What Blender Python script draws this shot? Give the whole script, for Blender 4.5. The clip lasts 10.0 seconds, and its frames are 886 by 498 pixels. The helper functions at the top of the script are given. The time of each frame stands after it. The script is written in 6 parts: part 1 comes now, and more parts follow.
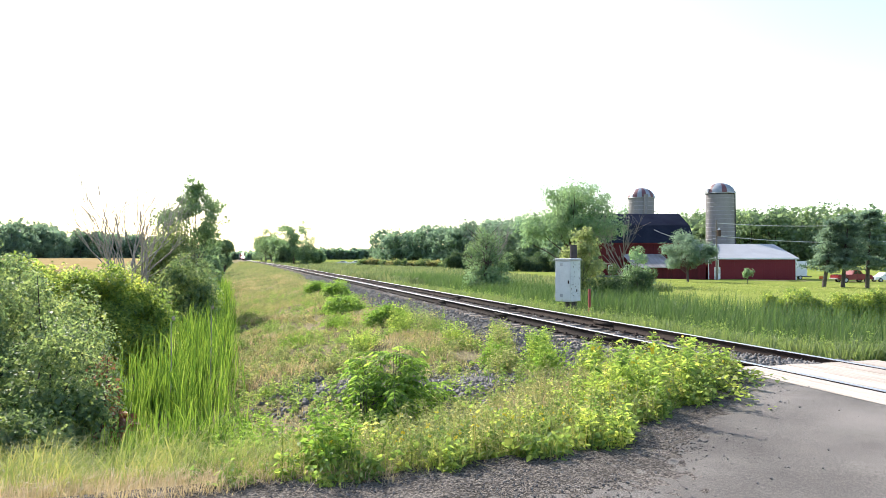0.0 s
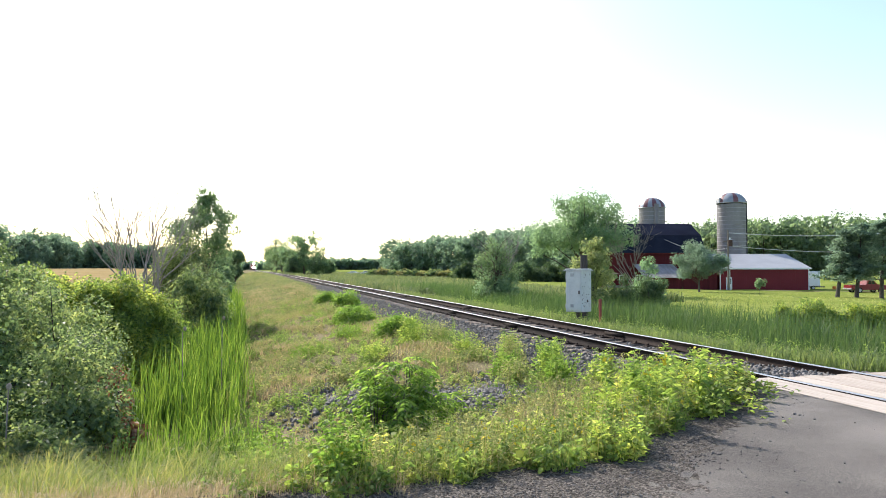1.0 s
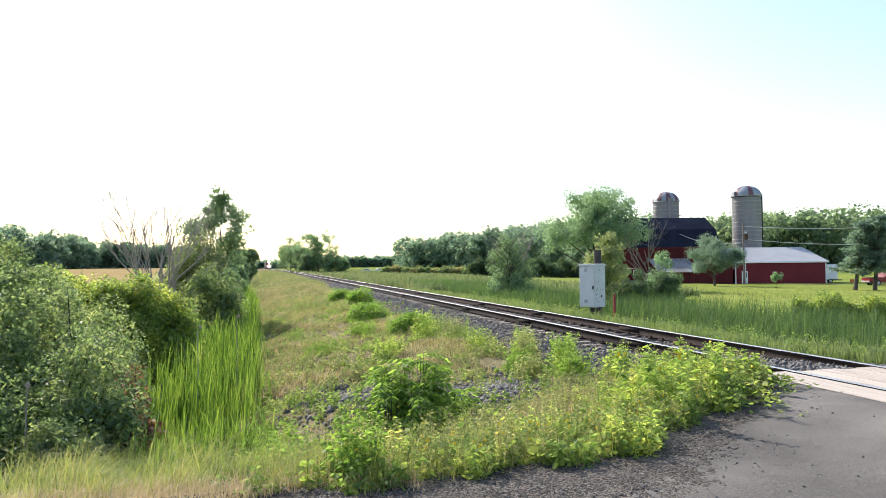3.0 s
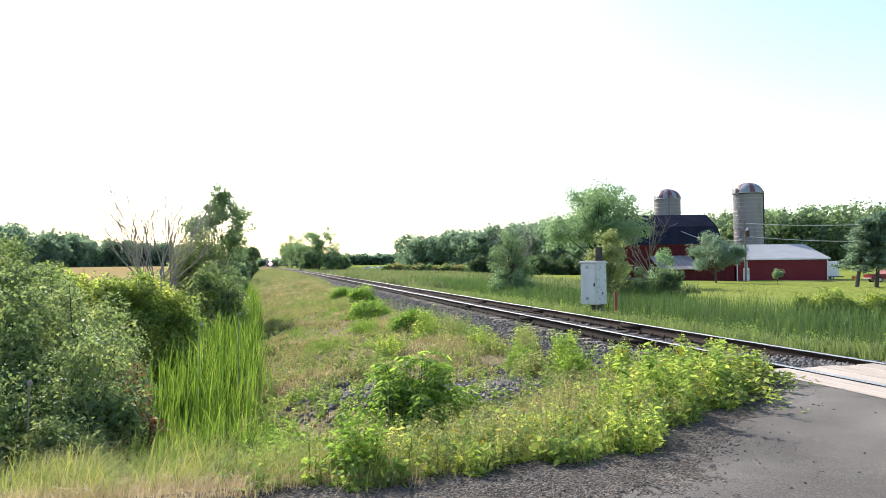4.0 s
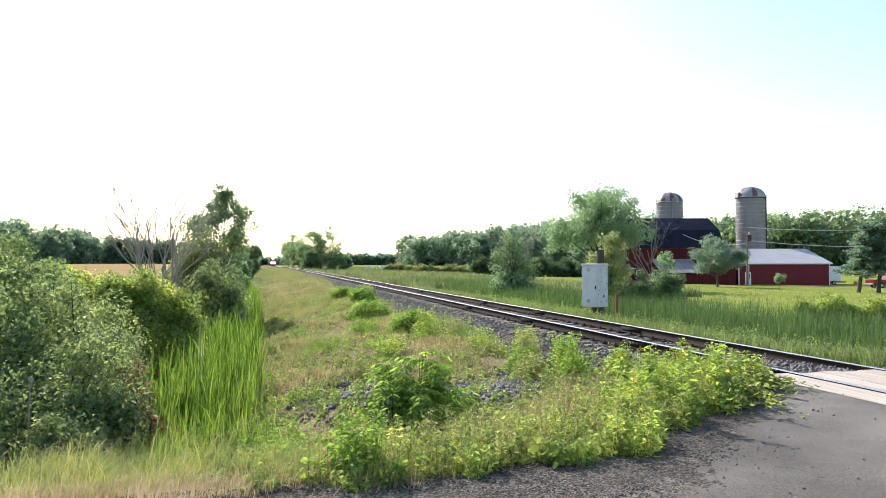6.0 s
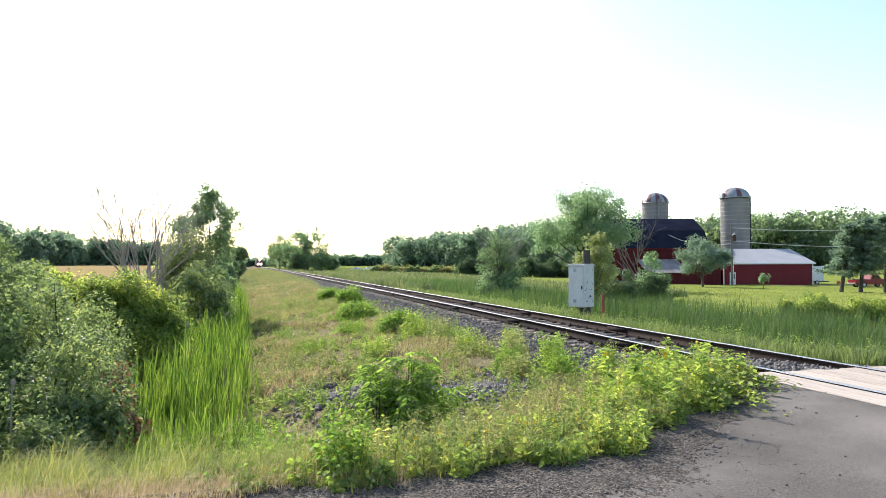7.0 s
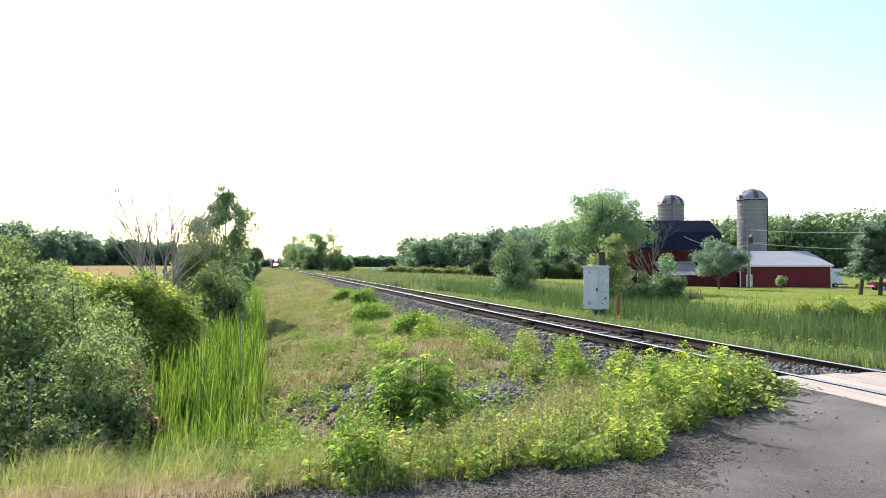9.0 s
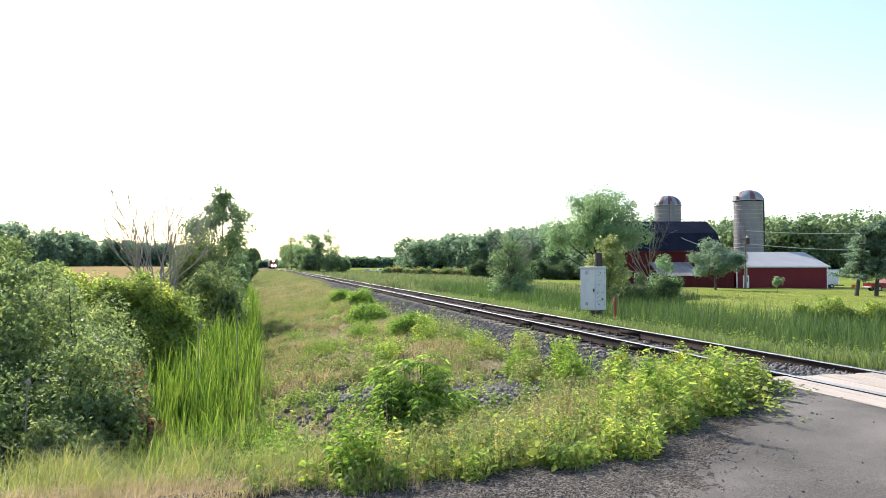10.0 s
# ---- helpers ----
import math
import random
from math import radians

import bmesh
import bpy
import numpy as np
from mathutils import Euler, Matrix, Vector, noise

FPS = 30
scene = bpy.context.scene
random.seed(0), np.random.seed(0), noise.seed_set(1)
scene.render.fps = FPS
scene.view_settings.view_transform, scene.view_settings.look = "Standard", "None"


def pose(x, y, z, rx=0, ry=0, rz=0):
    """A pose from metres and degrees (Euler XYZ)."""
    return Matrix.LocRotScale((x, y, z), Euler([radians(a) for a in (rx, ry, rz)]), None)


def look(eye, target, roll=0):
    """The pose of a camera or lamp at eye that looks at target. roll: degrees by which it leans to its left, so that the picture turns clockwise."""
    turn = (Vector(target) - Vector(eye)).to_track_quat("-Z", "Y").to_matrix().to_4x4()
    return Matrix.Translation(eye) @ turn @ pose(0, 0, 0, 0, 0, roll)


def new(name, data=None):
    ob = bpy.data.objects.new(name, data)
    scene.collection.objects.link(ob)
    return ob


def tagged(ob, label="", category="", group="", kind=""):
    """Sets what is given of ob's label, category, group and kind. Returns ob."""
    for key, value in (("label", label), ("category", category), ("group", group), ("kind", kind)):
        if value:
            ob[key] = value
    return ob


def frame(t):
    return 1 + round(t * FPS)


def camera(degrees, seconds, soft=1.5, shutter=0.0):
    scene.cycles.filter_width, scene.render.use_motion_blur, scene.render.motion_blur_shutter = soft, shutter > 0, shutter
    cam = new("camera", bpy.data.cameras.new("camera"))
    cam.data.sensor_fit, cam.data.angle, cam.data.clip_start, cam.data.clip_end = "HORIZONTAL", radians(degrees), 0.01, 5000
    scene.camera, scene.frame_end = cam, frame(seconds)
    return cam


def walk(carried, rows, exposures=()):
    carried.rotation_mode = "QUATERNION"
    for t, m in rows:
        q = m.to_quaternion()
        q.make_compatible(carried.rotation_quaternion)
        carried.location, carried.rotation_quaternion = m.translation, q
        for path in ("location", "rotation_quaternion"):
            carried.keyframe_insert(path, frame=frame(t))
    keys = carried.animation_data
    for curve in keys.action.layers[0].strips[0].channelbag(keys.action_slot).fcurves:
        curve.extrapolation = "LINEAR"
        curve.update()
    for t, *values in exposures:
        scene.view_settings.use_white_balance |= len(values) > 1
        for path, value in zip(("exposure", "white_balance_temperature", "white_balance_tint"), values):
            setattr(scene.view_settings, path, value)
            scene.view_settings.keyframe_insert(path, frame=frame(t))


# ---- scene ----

# ---------------------------------------------------------------- camera
cam = camera(65.25, 10.0, soft=0.62)
ROWS = [
    (0.0, -0.003, -0.004, 1.581, 90.70, -0.02, -16.39),
    (0.5, -0.010, 0.001, 1.582, 91.45, -0.13, -15.91),
    (1.0, -0.009, 0.001, 1.587, 91.54, 0.01, -15.57),
    (1.5, -0.007, -0.004, 1.586, 91.41, 0.08, -14.74),
    (2.0, -0.003, -0.006, 1.582, 91.29, 0.25, -15.23),
    (2.5, 0.000, 0.006, 1.581, 91.29, 0.53, -14.88),
    (2.7, 0.001, 0.006, 1.580, 91.34, 0.55, -14.68),
    (3.8, 0.004, 0.004, 1.577, 91.00, 0.68, -14.23),
    (4.0, 0.004, 0.004, 1.576, 91.08, 0.69, -14.36),
    (4.5, 0.001, 0.005, 1.578, 90.84, 0.30, -14.55),
    (5.0, 0.002, 0.005, 1.579, 90.91, 0.55, -14.73),
    (5.2, 0.002, 0.004, 1.580, 91.07, 0.48, -14.38),
    (6.3, 0.003, -0.010, 1.584, 91.18, -0.18, -14.46),
    (6.5, 0.003, -0.012, 1.585, 91.54, -0.25, -14.75),
    (7.0, 0.009, -0.016, 1.576, 91.21, 0.20, -15.30),
    (7.5, 0.010, -0.005, 1.583, 91.34, 0.21, -15.42),
    (8.0, 0.002, -0.012, 1.582, 92.27, 0.04, -15.45),
    (8.5, -0.002, 0.005, 1.575, 91.45, 0.05, -14.64),
    (9.0, 0.002, 0.009, 1.579, 91.31, 0.00, -14.15),
    (9.5, -0.005, 0.000, 1.580, 91.40, -0.19, -14.68),
    (10.0, 0.000, 0.000, 1.580, 91.38, 0.00, -14.38),
]
EXPOSURES = [(0.0, 1.25), (0.5, 1.1), (1.0, 0.95), (10.0, 0.95)]
walk(cam, [(t, pose(x, y, z, rx, ry, rz)) for t, x, y, z, rx, ry, rz in ROWS], EXPOSURES)

# ---------------------------------------------------------------- sky and sun
SUN_AZ, SUN_EL = -18.0, 36.0          # degrees clockwise from +Y, and above the horizon
world = bpy.data.worlds.new("sky")
scene.world = world
world.use_nodes = True
wn = world.node_tree.nodes
sky = wn.new("ShaderNodeTexSky")
sky.sky_type, sky.sun_disc = "NISHITA", False
sky.sun_elevation, sky.sun_rotation = radians(SUN_EL), radians(SUN_AZ)
sky.air_density, sky.dust_density, sky.ozone_density = 1.0, 1.4, 1.0
wn["Background"].inputs["Strength"].default_value = 0.15
world.node_tree.links.new(sky.outputs["Color"], wn["Background"].inputs["Color"])
sun = new("sun", bpy.data.lights.new("sun", "SUN"))
sun.data.energy, sun.data.angle, sun.data.color = 3.7, radians(0.6), (1.0, 0.945, 0.87)
sd = Vector((math.sin(radians(SUN_AZ)) * math.cos(radians(SUN_EL)), math.cos(radians(SUN_AZ)) * math.cos(radians(SUN_EL)), math.sin(radians(SUN_EL))))
sun.matrix_world = look(sd * 60, (0, 0, 0))


# ---------------------------------------------------------------- materials
def base_mat(name, rough=0.8, metal=0.0):
    m = bpy.data.materials.new(name)
    m.use_nodes = True
    p = m.node_tree.nodes["Principled BSDF"]
    p.inputs["Roughness"].default_value, p.inputs["Metallic"].default_value = rough, metal
    return m, m.node_tree.nodes, m.node_tree.links, p


def ramp_node(nodes, stops):
    r = nodes.new("ShaderNodeValToRGB")
    e = r.color_ramp.elements
    while len(e) < len(stops):
        e.new(0.5)
    for k, (pos, col) in enumerate(stops):
        e[k].position, e[k].color = pos, (*col, 1)
    return r


def rough_mat(name, stops, scale=4.0, fine=60.0, rough=0.85, bump=0.3, dist=0.02, metal=0.0, stretch=(1, 1, 1), spec=0.3, fine_w=0.42):
    """A surface with broad stains and fine grain, in metres of object space."""
    m, n, l, p = base_mat(name, rough, metal)
    p.inputs["Specular IOR Level"].default_value = spec
    tc, mp = n.new("ShaderNodeTexCoord"), n.new("ShaderNodeMapping")
    mp.inputs["Scale"].default_value = stretch
    l.new(tc.outputs["Object"], mp.inputs["Vector"])
    a, b = n.new("ShaderNodeTexNoise"), n.new("ShaderNodeTexNoise")
    a.inputs["Scale"].default_value, a.inputs["Detail"].default_value = scale, 6
    b.inputs["Scale"].default_value, b.inputs["Detail"].default_value = fine, 4
    l.new(mp.outputs[0], a.inputs["Vector"])
    l.new(mp.outputs[0], b.inputs["Vector"])
    info = n.new("ShaderNodeObjectInfo")
    mix = n.new("ShaderNodeMath")
    mix.operation = "MULTIPLY_ADD"
    mix.inputs[1].default_value = 0.5
    half = n.new("ShaderNodeMath")
    half.operation = "MULTIPLY_ADD"
    half.inputs[1].default_value = fine_w
    rnd = n.new("ShaderNodeMath")
    rnd.operation = "MULTIPLY_ADD"
    rnd.inputs[1].default_value, rnd.inputs[2].default_value = 0.16, -0.04
    l.new(info.outputs["Random"], rnd.inputs[0])
    l.new(b.outputs["Fac"], half.inputs[0])
    l.new(rnd.outputs[0], half.inputs[2])
    l.new(a.outputs["Fac"], mix.inputs[0])
    l.new(half.outputs[0], mix.inputs[2])
    r = ramp_node(n, stops)
    l.new(mix.outputs[0], r.inputs[0])
    l.new(r.outputs[0], p.inputs["Base Color"])
    if bump:
        bp = n.new("ShaderNodeBump")
        bp.inputs["Strength"].default_value, bp.inputs["Distance"].default_value = bump, dist
        l.new(b.outputs["Fac"], bp.inputs["Height"])
        l.new(bp.outputs[0], p.inputs["Normal"])
    return m


def leaf_mat(name, stops, trans=0.45, rough=0.6, patch=0.6, tint=(1.8, 1.85, 1.1), blue=0.1):
    """Leaves: a colour for each leaf, patches through the plant, light that passes through."""
    m, n, l, p = base_mat(name, rough)
    p.inputs["Specular IOR Level"].default_value = 0.2
    stops = [(pos, (c[0] * 1.05, c[1], c[2] + blue * c[1])) for pos, c in stops]
    geo, tc, noi = n.new("ShaderNodeNewGeometry"), n.new("ShaderNodeTexCoord"), n.new("ShaderNodeTexNoise")
    noi.inputs["Scale"].default_value, noi.inputs["Detail"].default_value = patch, 3
    l.new(tc.outputs["Object"], noi.inputs["Vector"])
    add = n.new("ShaderNodeMath")
    add.operation = "MULTIPLY_ADD"
    add.inputs[1].default_value = 0.45
    sub = n.new("ShaderNodeMath")
    sub.operation = "MULTIPLY_ADD"
    sub.inputs[1].default_value, sub.inputs[2].default_value = 1.1, -0.28
    l.new(noi.outputs["Fac"], sub.inputs[0])
    l.new(geo.outputs["Random Per Island"], add.inputs[0])
    l.new(sub.outputs[0], add.inputs[2])
    r = ramp_node(n, stops)
    l.new(add.outputs[0], r.inputs[0])
    l.new(r.outputs[0], p.inputs["Base Color"])
    tr = n.new("ShaderNodeBsdfTranslucent")
    mul = n.new("ShaderNodeMix")
    mul.data_type, mul.blend_type = "RGBA", "MULTIPLY"
    mul.inputs[0].default_value = 1.0
    l.new(r.outputs[0], mul.inputs[6])
    mul.inputs[7].default_value = (*tint, 1)
    l.new(mul.outputs[2], tr.inputs["Color"])
    mx = n.new("ShaderNodeMixShader")
    mx.inputs[0].default_value = trans
    l.new(p.outputs[0], mx.inputs[1])
    l.new(tr.outputs[0], mx.inputs[2])
    l.new(mx.outputs[0], n["Material Output"].inputs["Surface"])
    return m


def chip_mat(name, stops, scale):
    """Loose stone chips: a colour and a height for each."""
    m, n, l, p = base_mat(name, 0.95)
    p.inputs["Specular IOR Level"].default_value = 0.15
    tc, vo, no = n.new("ShaderNodeTexCoord"), n.new("ShaderNodeTexVoronoi"), n.new("ShaderNodeTexNoise")
    vo.inputs["Scale"].default_value, vo.inputs["Randomness"].default_value = scale, 1.0
    no.inputs["Scale"].default_value, no.inputs["Detail"].default_value = 2.2, 5
    l.new(tc.outputs["Object"], vo.inputs["Vector"])
    l.new(tc.outputs["Object"], no.inputs["Vector"])
    sep, add = n.new("ShaderNodeSeparateColor"), n.new("ShaderNodeMath")
    add.operation = "MULTIPLY_ADD"
    add.inputs[1].default_value = 0.6
    half = n.new("ShaderNodeMath")
    half.operation = "MULTIPLY_ADD"
    half.inputs[1].default_value, half.inputs[2].default_value = 0.7, -0.15
    l.new(vo.outputs["Color"], sep.inputs[0])
    l.new(no.outputs["Fac"], half.inputs[0])
    l.new(sep.outputs[0], add.inputs[0])
    l.new(half.outputs[0], add.inputs[2])
    r = ramp_node(n, stops)
    l.new(add.outputs[0], r.inputs[0])
    l.new(r.outputs[0], p.inputs["Base Color"])
    inv, bp = n.new("ShaderNodeMath"), n.new("ShaderNodeBump")
    inv.operation = "MULTIPLY_ADD"
    inv.inputs[1].default_value = -1.2
    l.new(vo.outputs["Distance"], inv.inputs[0])
    l.new(sep.outputs[1], inv.inputs[2])
    bp.inputs["Strength"].default_value, bp.inputs["Distance"].default_value = 1.0, 0.009
    l.new(inv.outputs[0], bp.inputs["Height"])
    l.new(bp.outputs[0], p.inputs["Normal"])
    return m


def glow_mat(name, col, strength):
    m, n, l, p = base_mat(name, 0.3)
    p.inputs["Base Color"].default_value = (*col, 1)
    p.inputs["Emission Color"].default_value = (*col, 1)
    p.inputs["Emission Strength"].default_value = strength
    return m


SOIL = rough_mat("soil_and_thatch", [(0.3, (0.085, 0.085, 0.04)), (0.5, (0.185, 0.165, 0.09)), (0.7, (0.33, 0.265, 0.175))], 0.9, 28, rough=1.0, spec=0.0, bump=0.8, dist=0.04)
LAWN = rough_mat("mown_lawn", [(0.3, (0.12, 0.155, 0.035)), (0.5, (0.18, 0.22, 0.05)), (0.72, (0.28, 0.29, 0.09))], 0.1, 2.5, rough=1.0, spec=0.0, bump=0.6, dist=0.08)
FIELD = rough_mat("ripe_wheat_field", [(0.3, (0.22, 0.155, 0.07)), (0.5, (0.31, 0.23, 0.11)), (0.75, (0.38, 0.29, 0.16))], 0.06, 1.5, rough=1.0, spec=0.0)
GRAVEL = rough_mat("gravel_bed", [(0.3, (0.04, 0.039, 0.038)), (0.5, (0.115, 0.108, 0.1)), (0.72, (0.23, 0.21, 0.19))], 1.2, 32, rough=1.0, spec=0.0, bump=1.0, dist=0.05)
STONE = rough_mat("ballast_stone", [(0.25, (0.04, 0.038, 0.038)), (0.5, (0.125, 0.117, 0.112)), (0.75, (0.29, 0.27, 0.25))], 9, 60, bump=0.4, dist=0.01)
ASPHALT = rough_mat("worn_asphalt", [(0.36, (0.065, 0.059, 0.053)), (0.52, (0.14, 0.126, 0.113)), (0.68, (0.27, 0.244, 0.217))], 0.6, 105, rough=0.95, spec=0.1, bump=1.0, dist=0.01, fine_w=0.66)
CHIPS = chip_mat("road_edge_chips", [(0.2, (0.032, 0.027, 0.023)), (0.5, (0.1, 0.086, 0.073)), (0.9, (0.28, 0.243, 0.208))], 80)
RAIL = rough_mat("rusty_rail_side", [(0.3, (0.012, 0.01, 0.01)), (0.5, (0.026, 0.02, 0.018)), (0.75, (0.06, 0.042, 0.034))], 2, 40, rough=0.9, stretch=(1, 0.3, 1), spec=0.1)
RAILTOP = rough_mat("polished_rail_head", [(0.3, (0.45, 0.44, 0.42)), (0.7, (0.62, 0.6, 0.58))], 2, 40, rough=0.32, bump=0.05, metal=1.0)
TIE = rough_mat("weathered_tie_wood", [(0.3, (0.08, 0.062, 0.05)), (0.5, (0.19, 0.15, 0.12)), (0.75, (0.33, 0.27, 0.22))], 3, 30, stretch=(1, 8, 8))
DECK = rough_mat("pale_crossing_timber", [(0.28, (0.26, 0.21, 0.17)), (0.5, (0.44, 0.37, 0.31)), (0.75, (0.58, 0.51, 0.44))], 2.2, 22, stretch=(9, 0.6, 9), bump=0.5, dist=0.01)
BOXPAINT = rough_mat("chipped_white_paint", [(0.3, (0.44, 0.44, 0.42)), (0.42, (0.6, 0.6, 0.58)), (0.75, (0.72, 0.72, 0.7))], 5, 30, rough=0.55, bump=0.1)
GALV = rough_mat("dull_galvanised_steel", [(0.3, (0.3, 0.3, 0.31)), (0.7, (0.5, 0.5, 0.5))], 3, 40, rough=0.5, metal=0.6, bump=0.1)
RUSTCHIP = rough_mat("rust_chip", [(0.3, (0.05, 0.03, 0.025)), (0.7, (0.13, 0.08, 0.06))], 20, 90)
POLEWOOD = rough_mat("grey_pole_wood", [(0.3, (0.09, 0.075, 0.065)), (0.6, (0.2, 0.17, 0.145)), (0.8, (0.28, 0.24, 0.21))], 4, 30, stretch=(6, 6, 0.5))
DARKPOST = rough_mat("dark_treated_post", [(0.3, (0.035, 0.03, 0.03)), (0.7, (0.1, 0.085, 0.08))], 5, 30, stretch=(6, 6, 0.5))
REDSTAKE = rough_mat("red_stake_paint", [(0.3, (0.24, 0.05, 0.04)), (0.7, (0.38, 0.09, 0.068))], 6, 40, rough=0.6)
BARNRED = rough_mat("barn_red_boards", [(0.3, (0.075, 0.016, 0.019)), (0.55, (0.115, 0.022, 0.026)), (0.8, (0.18, 0.045, 0.042))], 0.7, 9, stretch=(4, 4, 0.25), bump=0.2, spec=0.1)
SHEDRED = rough_mat("shed_red_steel", [(0.3, (0.14, 0.013, 0.021)), (0.7, (0.19, 0.02, 0.029))], 0.4, 9, rough=0.5, bump=0.05, spec=0.2)
DARKROOF = rough_mat("dark_blue_shingle_roof", [(0.3, (0.012, 0.013, 0.022)), (0.55, (0.02, 0.023, 0.038)), (0.8, (0.034, 0.038, 0.055))], 0.4, 5, rough=1.0, spec=0.0)
WHITEROOF = rough_mat("white_steel_roof", [(0.3, (0.27, 0.272, 0.285)), (0.7, (0.375, 0.378, 0.392))], 0.5, 8, rough=0.6, bump=0.05, spec=0.2)
GREYROOF = rough_mat("rust_streaked_tin_roof", [(0.3, (0.13, 0.1, 0.09)), (0.48, (0.24, 0.235, 0.235)), (0.7, (0.36, 0.36, 0.37))], 0.7, 8, stretch=(2, 0.4, 1), rough=0.6, metal=0.2)
WHITETRIM = rough_mat("white_trim_paint", [(0.3, (0.7, 0.7, 0.7)), (0.7, (0.82, 0.82, 0.82))], 2, 20, rough=0.5, bump=0.05)
CONCRETE = rough_mat("grey_silo_staves", [(0.28, (0.15, 0.14, 0.137)), (0.5, (0.235, 0.222, 0.218)), (0.75, (0.32, 0.305, 0.298))], 0.25, 6, stretch=(2, 2, 0.6), bump=0.2, spec=0.1)
DOMEWHITE = rough_mat("dome_bare_metal", [(0.3, (0.2, 0.22, 0.25)), (0.7, (0.36, 0.38, 0.41))], 1, 10, rough=0.45, metal=0.3, bump=0.05)
DOMERED = rough_mat("dome_faded_red", [(0.3, (0.12, 0.05, 0.06)), (0.7, (0.2, 0.09, 0.09))], 1, 10, rough=0.5, bump=0.05)
BARK = rough_mat("tree_bark", [(0.3, (0.045, 0.036, 0.03)), (0.6, (0.11, 0.09, 0.075)), (0.8, (0.18, 0.155, 0.13))], 5, 25, stretch=(3, 3, 0.6), bump=0.8, dist=0.03)
DEADWOOD = rough_mat("bare_grey_twigs", [(0.3, (0.2, 0.17, 0.15)), (0.7, (0.4, 0.35, 0.31))], 5, 25, stretch=(3, 3, 0.6))
REDPAINT = rough_mat("red_car_paint", [(0.3, (0.17, 0.01, 0.016)), (0.7, (0.23, 0.015, 0.022))], 1, 20, rough=0.35, bump=0.0, spec=0.4)
WHITEPAINT = rough_mat("white_vehicle_paint", [(0.3, (0.72, 0.72, 0.72)), (0.7, (0.8, 0.8, 0.8))], 1, 20, rough=0.35, bump=0.0, spec=0.5)
RUBBER = rough_mat("black_rubber", [(0.3, (0.012, 0.012, 0.012)), (0.7, (0.03, 0.03, 0.03))], 8, 50)
DARKGLASS = rough_mat("dark_window_glass", [(0.3, (0.01, 0.012, 0.014)), (0.7, (0.025, 0.028, 0.03))], 1, 10, rough=0.08, bump=0.0, spec=0.6)
LOCORED = rough_mat("engine_red_paint", [(0.3, (0.09, 0.028, 0.026)), (0.7, (0.14, 0.04, 0.035))], 1, 10, rough=0.45, bump=0.0)
LOCODARK = rough_mat("engine_dark_paint", [(0.3, (0.02, 0.02, 0.024)), (0.7, (0.05, 0.05, 0.055))], 1, 10, rough=0.5, bump=0.0)
LAMPGLOW = glow_mat("train_headlight", (1.0, 0.95, 0.86), 60.0)
WIRE = rough_mat("pale_cable", [(0.3, (0.5, 0.5, 0.5)), (0.7, (0.62, 0.62, 0.62))], 2, 20, rough=0.6, bump=0.0)
ORANGE = rough_mat("orange_plastic", [(0.3, (0.6, 0.16, 0.03)), (0.7, (0.75, 0.24, 0.05))], 3, 20, rough=0.5)
FLOWERY = rough_mat("yellow_petals", [(0.3, (0.65, 0.5, 0.03)), (0.7, (0.8, 0.65, 0.06))], 3, 20, rough=0.6)
CATTAIL = rough_mat("grey_seed_head", [(0.3, (0.2, 0.15, 0.11)), (0.7, (0.4, 0.34, 0.28))], 30, 120)

# leaf colours and tint made paler and bluer: distance haze painted in
L_HAZYWOOD = leaf_mat("haze_blued_wood_leaves", [(0.15, (0.1, 0.155, 0.11)), (0.5, (0.145, 0.21, 0.135)), (0.85, (0.19, 0.265, 0.15))], 0.55, patch=0.09, tint=(1.8, 1.95, 1.45), blue=0.14)
# base colours lightened to stand in for haze before the backlit wood
L_HAZYFARM = leaf_mat("haze_lightened_farm_leaves", [(0.15, (0.1, 0.155, 0.085)), (0.5, (0.155, 0.215, 0.105)), (0.85, (0.22, 0.28, 0.13))], 0.54, patch=0.12, tint=(1.85, 1.95, 1.3), blue=0.16)
L_TREE = leaf_mat("tree_leaves", [(0.15, (0.09, 0.14, 0.07)), (0.5, (0.145, 0.205, 0.09)), (0.85, (0.2, 0.26, 0.11))], 0.52, patch=0.5, tint=(1.75, 1.95, 1.25), blue=0.16)
L_PALE = leaf_mat("pale_tree_leaves", [(0.15, (0.11, 0.175, 0.09)), (0.5, (0.17, 0.245, 0.12)), (0.85, (0.25, 0.32, 0.15))], 0.55, patch=0.4, tint=(1.8, 2.0, 1.3), blue=0.18)
L_CONIF = leaf_mat("conifer_needles", [(0.15, (0.09, 0.14, 0.1)), (0.5, (0.145, 0.2, 0.125)), (0.85, (0.2, 0.26, 0.15))], 0.54, patch=0.5, tint=(1.8, 2.0, 1.5), blue=0.18)
L_BUSH = leaf_mat("bush_leaves", [(0.1, (0.075, 0.125, 0.06)), (0.45, (0.14, 0.2, 0.08)), (0.75, (0.26, 0.31, 0.11)), (1.0, (0.46, 0.46, 0.17))], 0.5, rough=0.48, patch=1.6, blue=0.12)
L_VINE = leaf_mat("vine_leaves", [(0.1, (0.06, 0.115, 0.03)), (0.5, (0.19, 0.26, 0.05)), (0.85, (0.5, 0.5, 0.11))], 0.56, rough=0.5, patch=1.0)
L_LIME = leaf_mat("lime_leaves", [(0.1, (0.08, 0.14, 0.03)), (0.5, (0.18, 0.25, 0.045)), (0.9, (0.4, 0.43, 0.08))], 0.54, rough=0.5, patch=1.0)
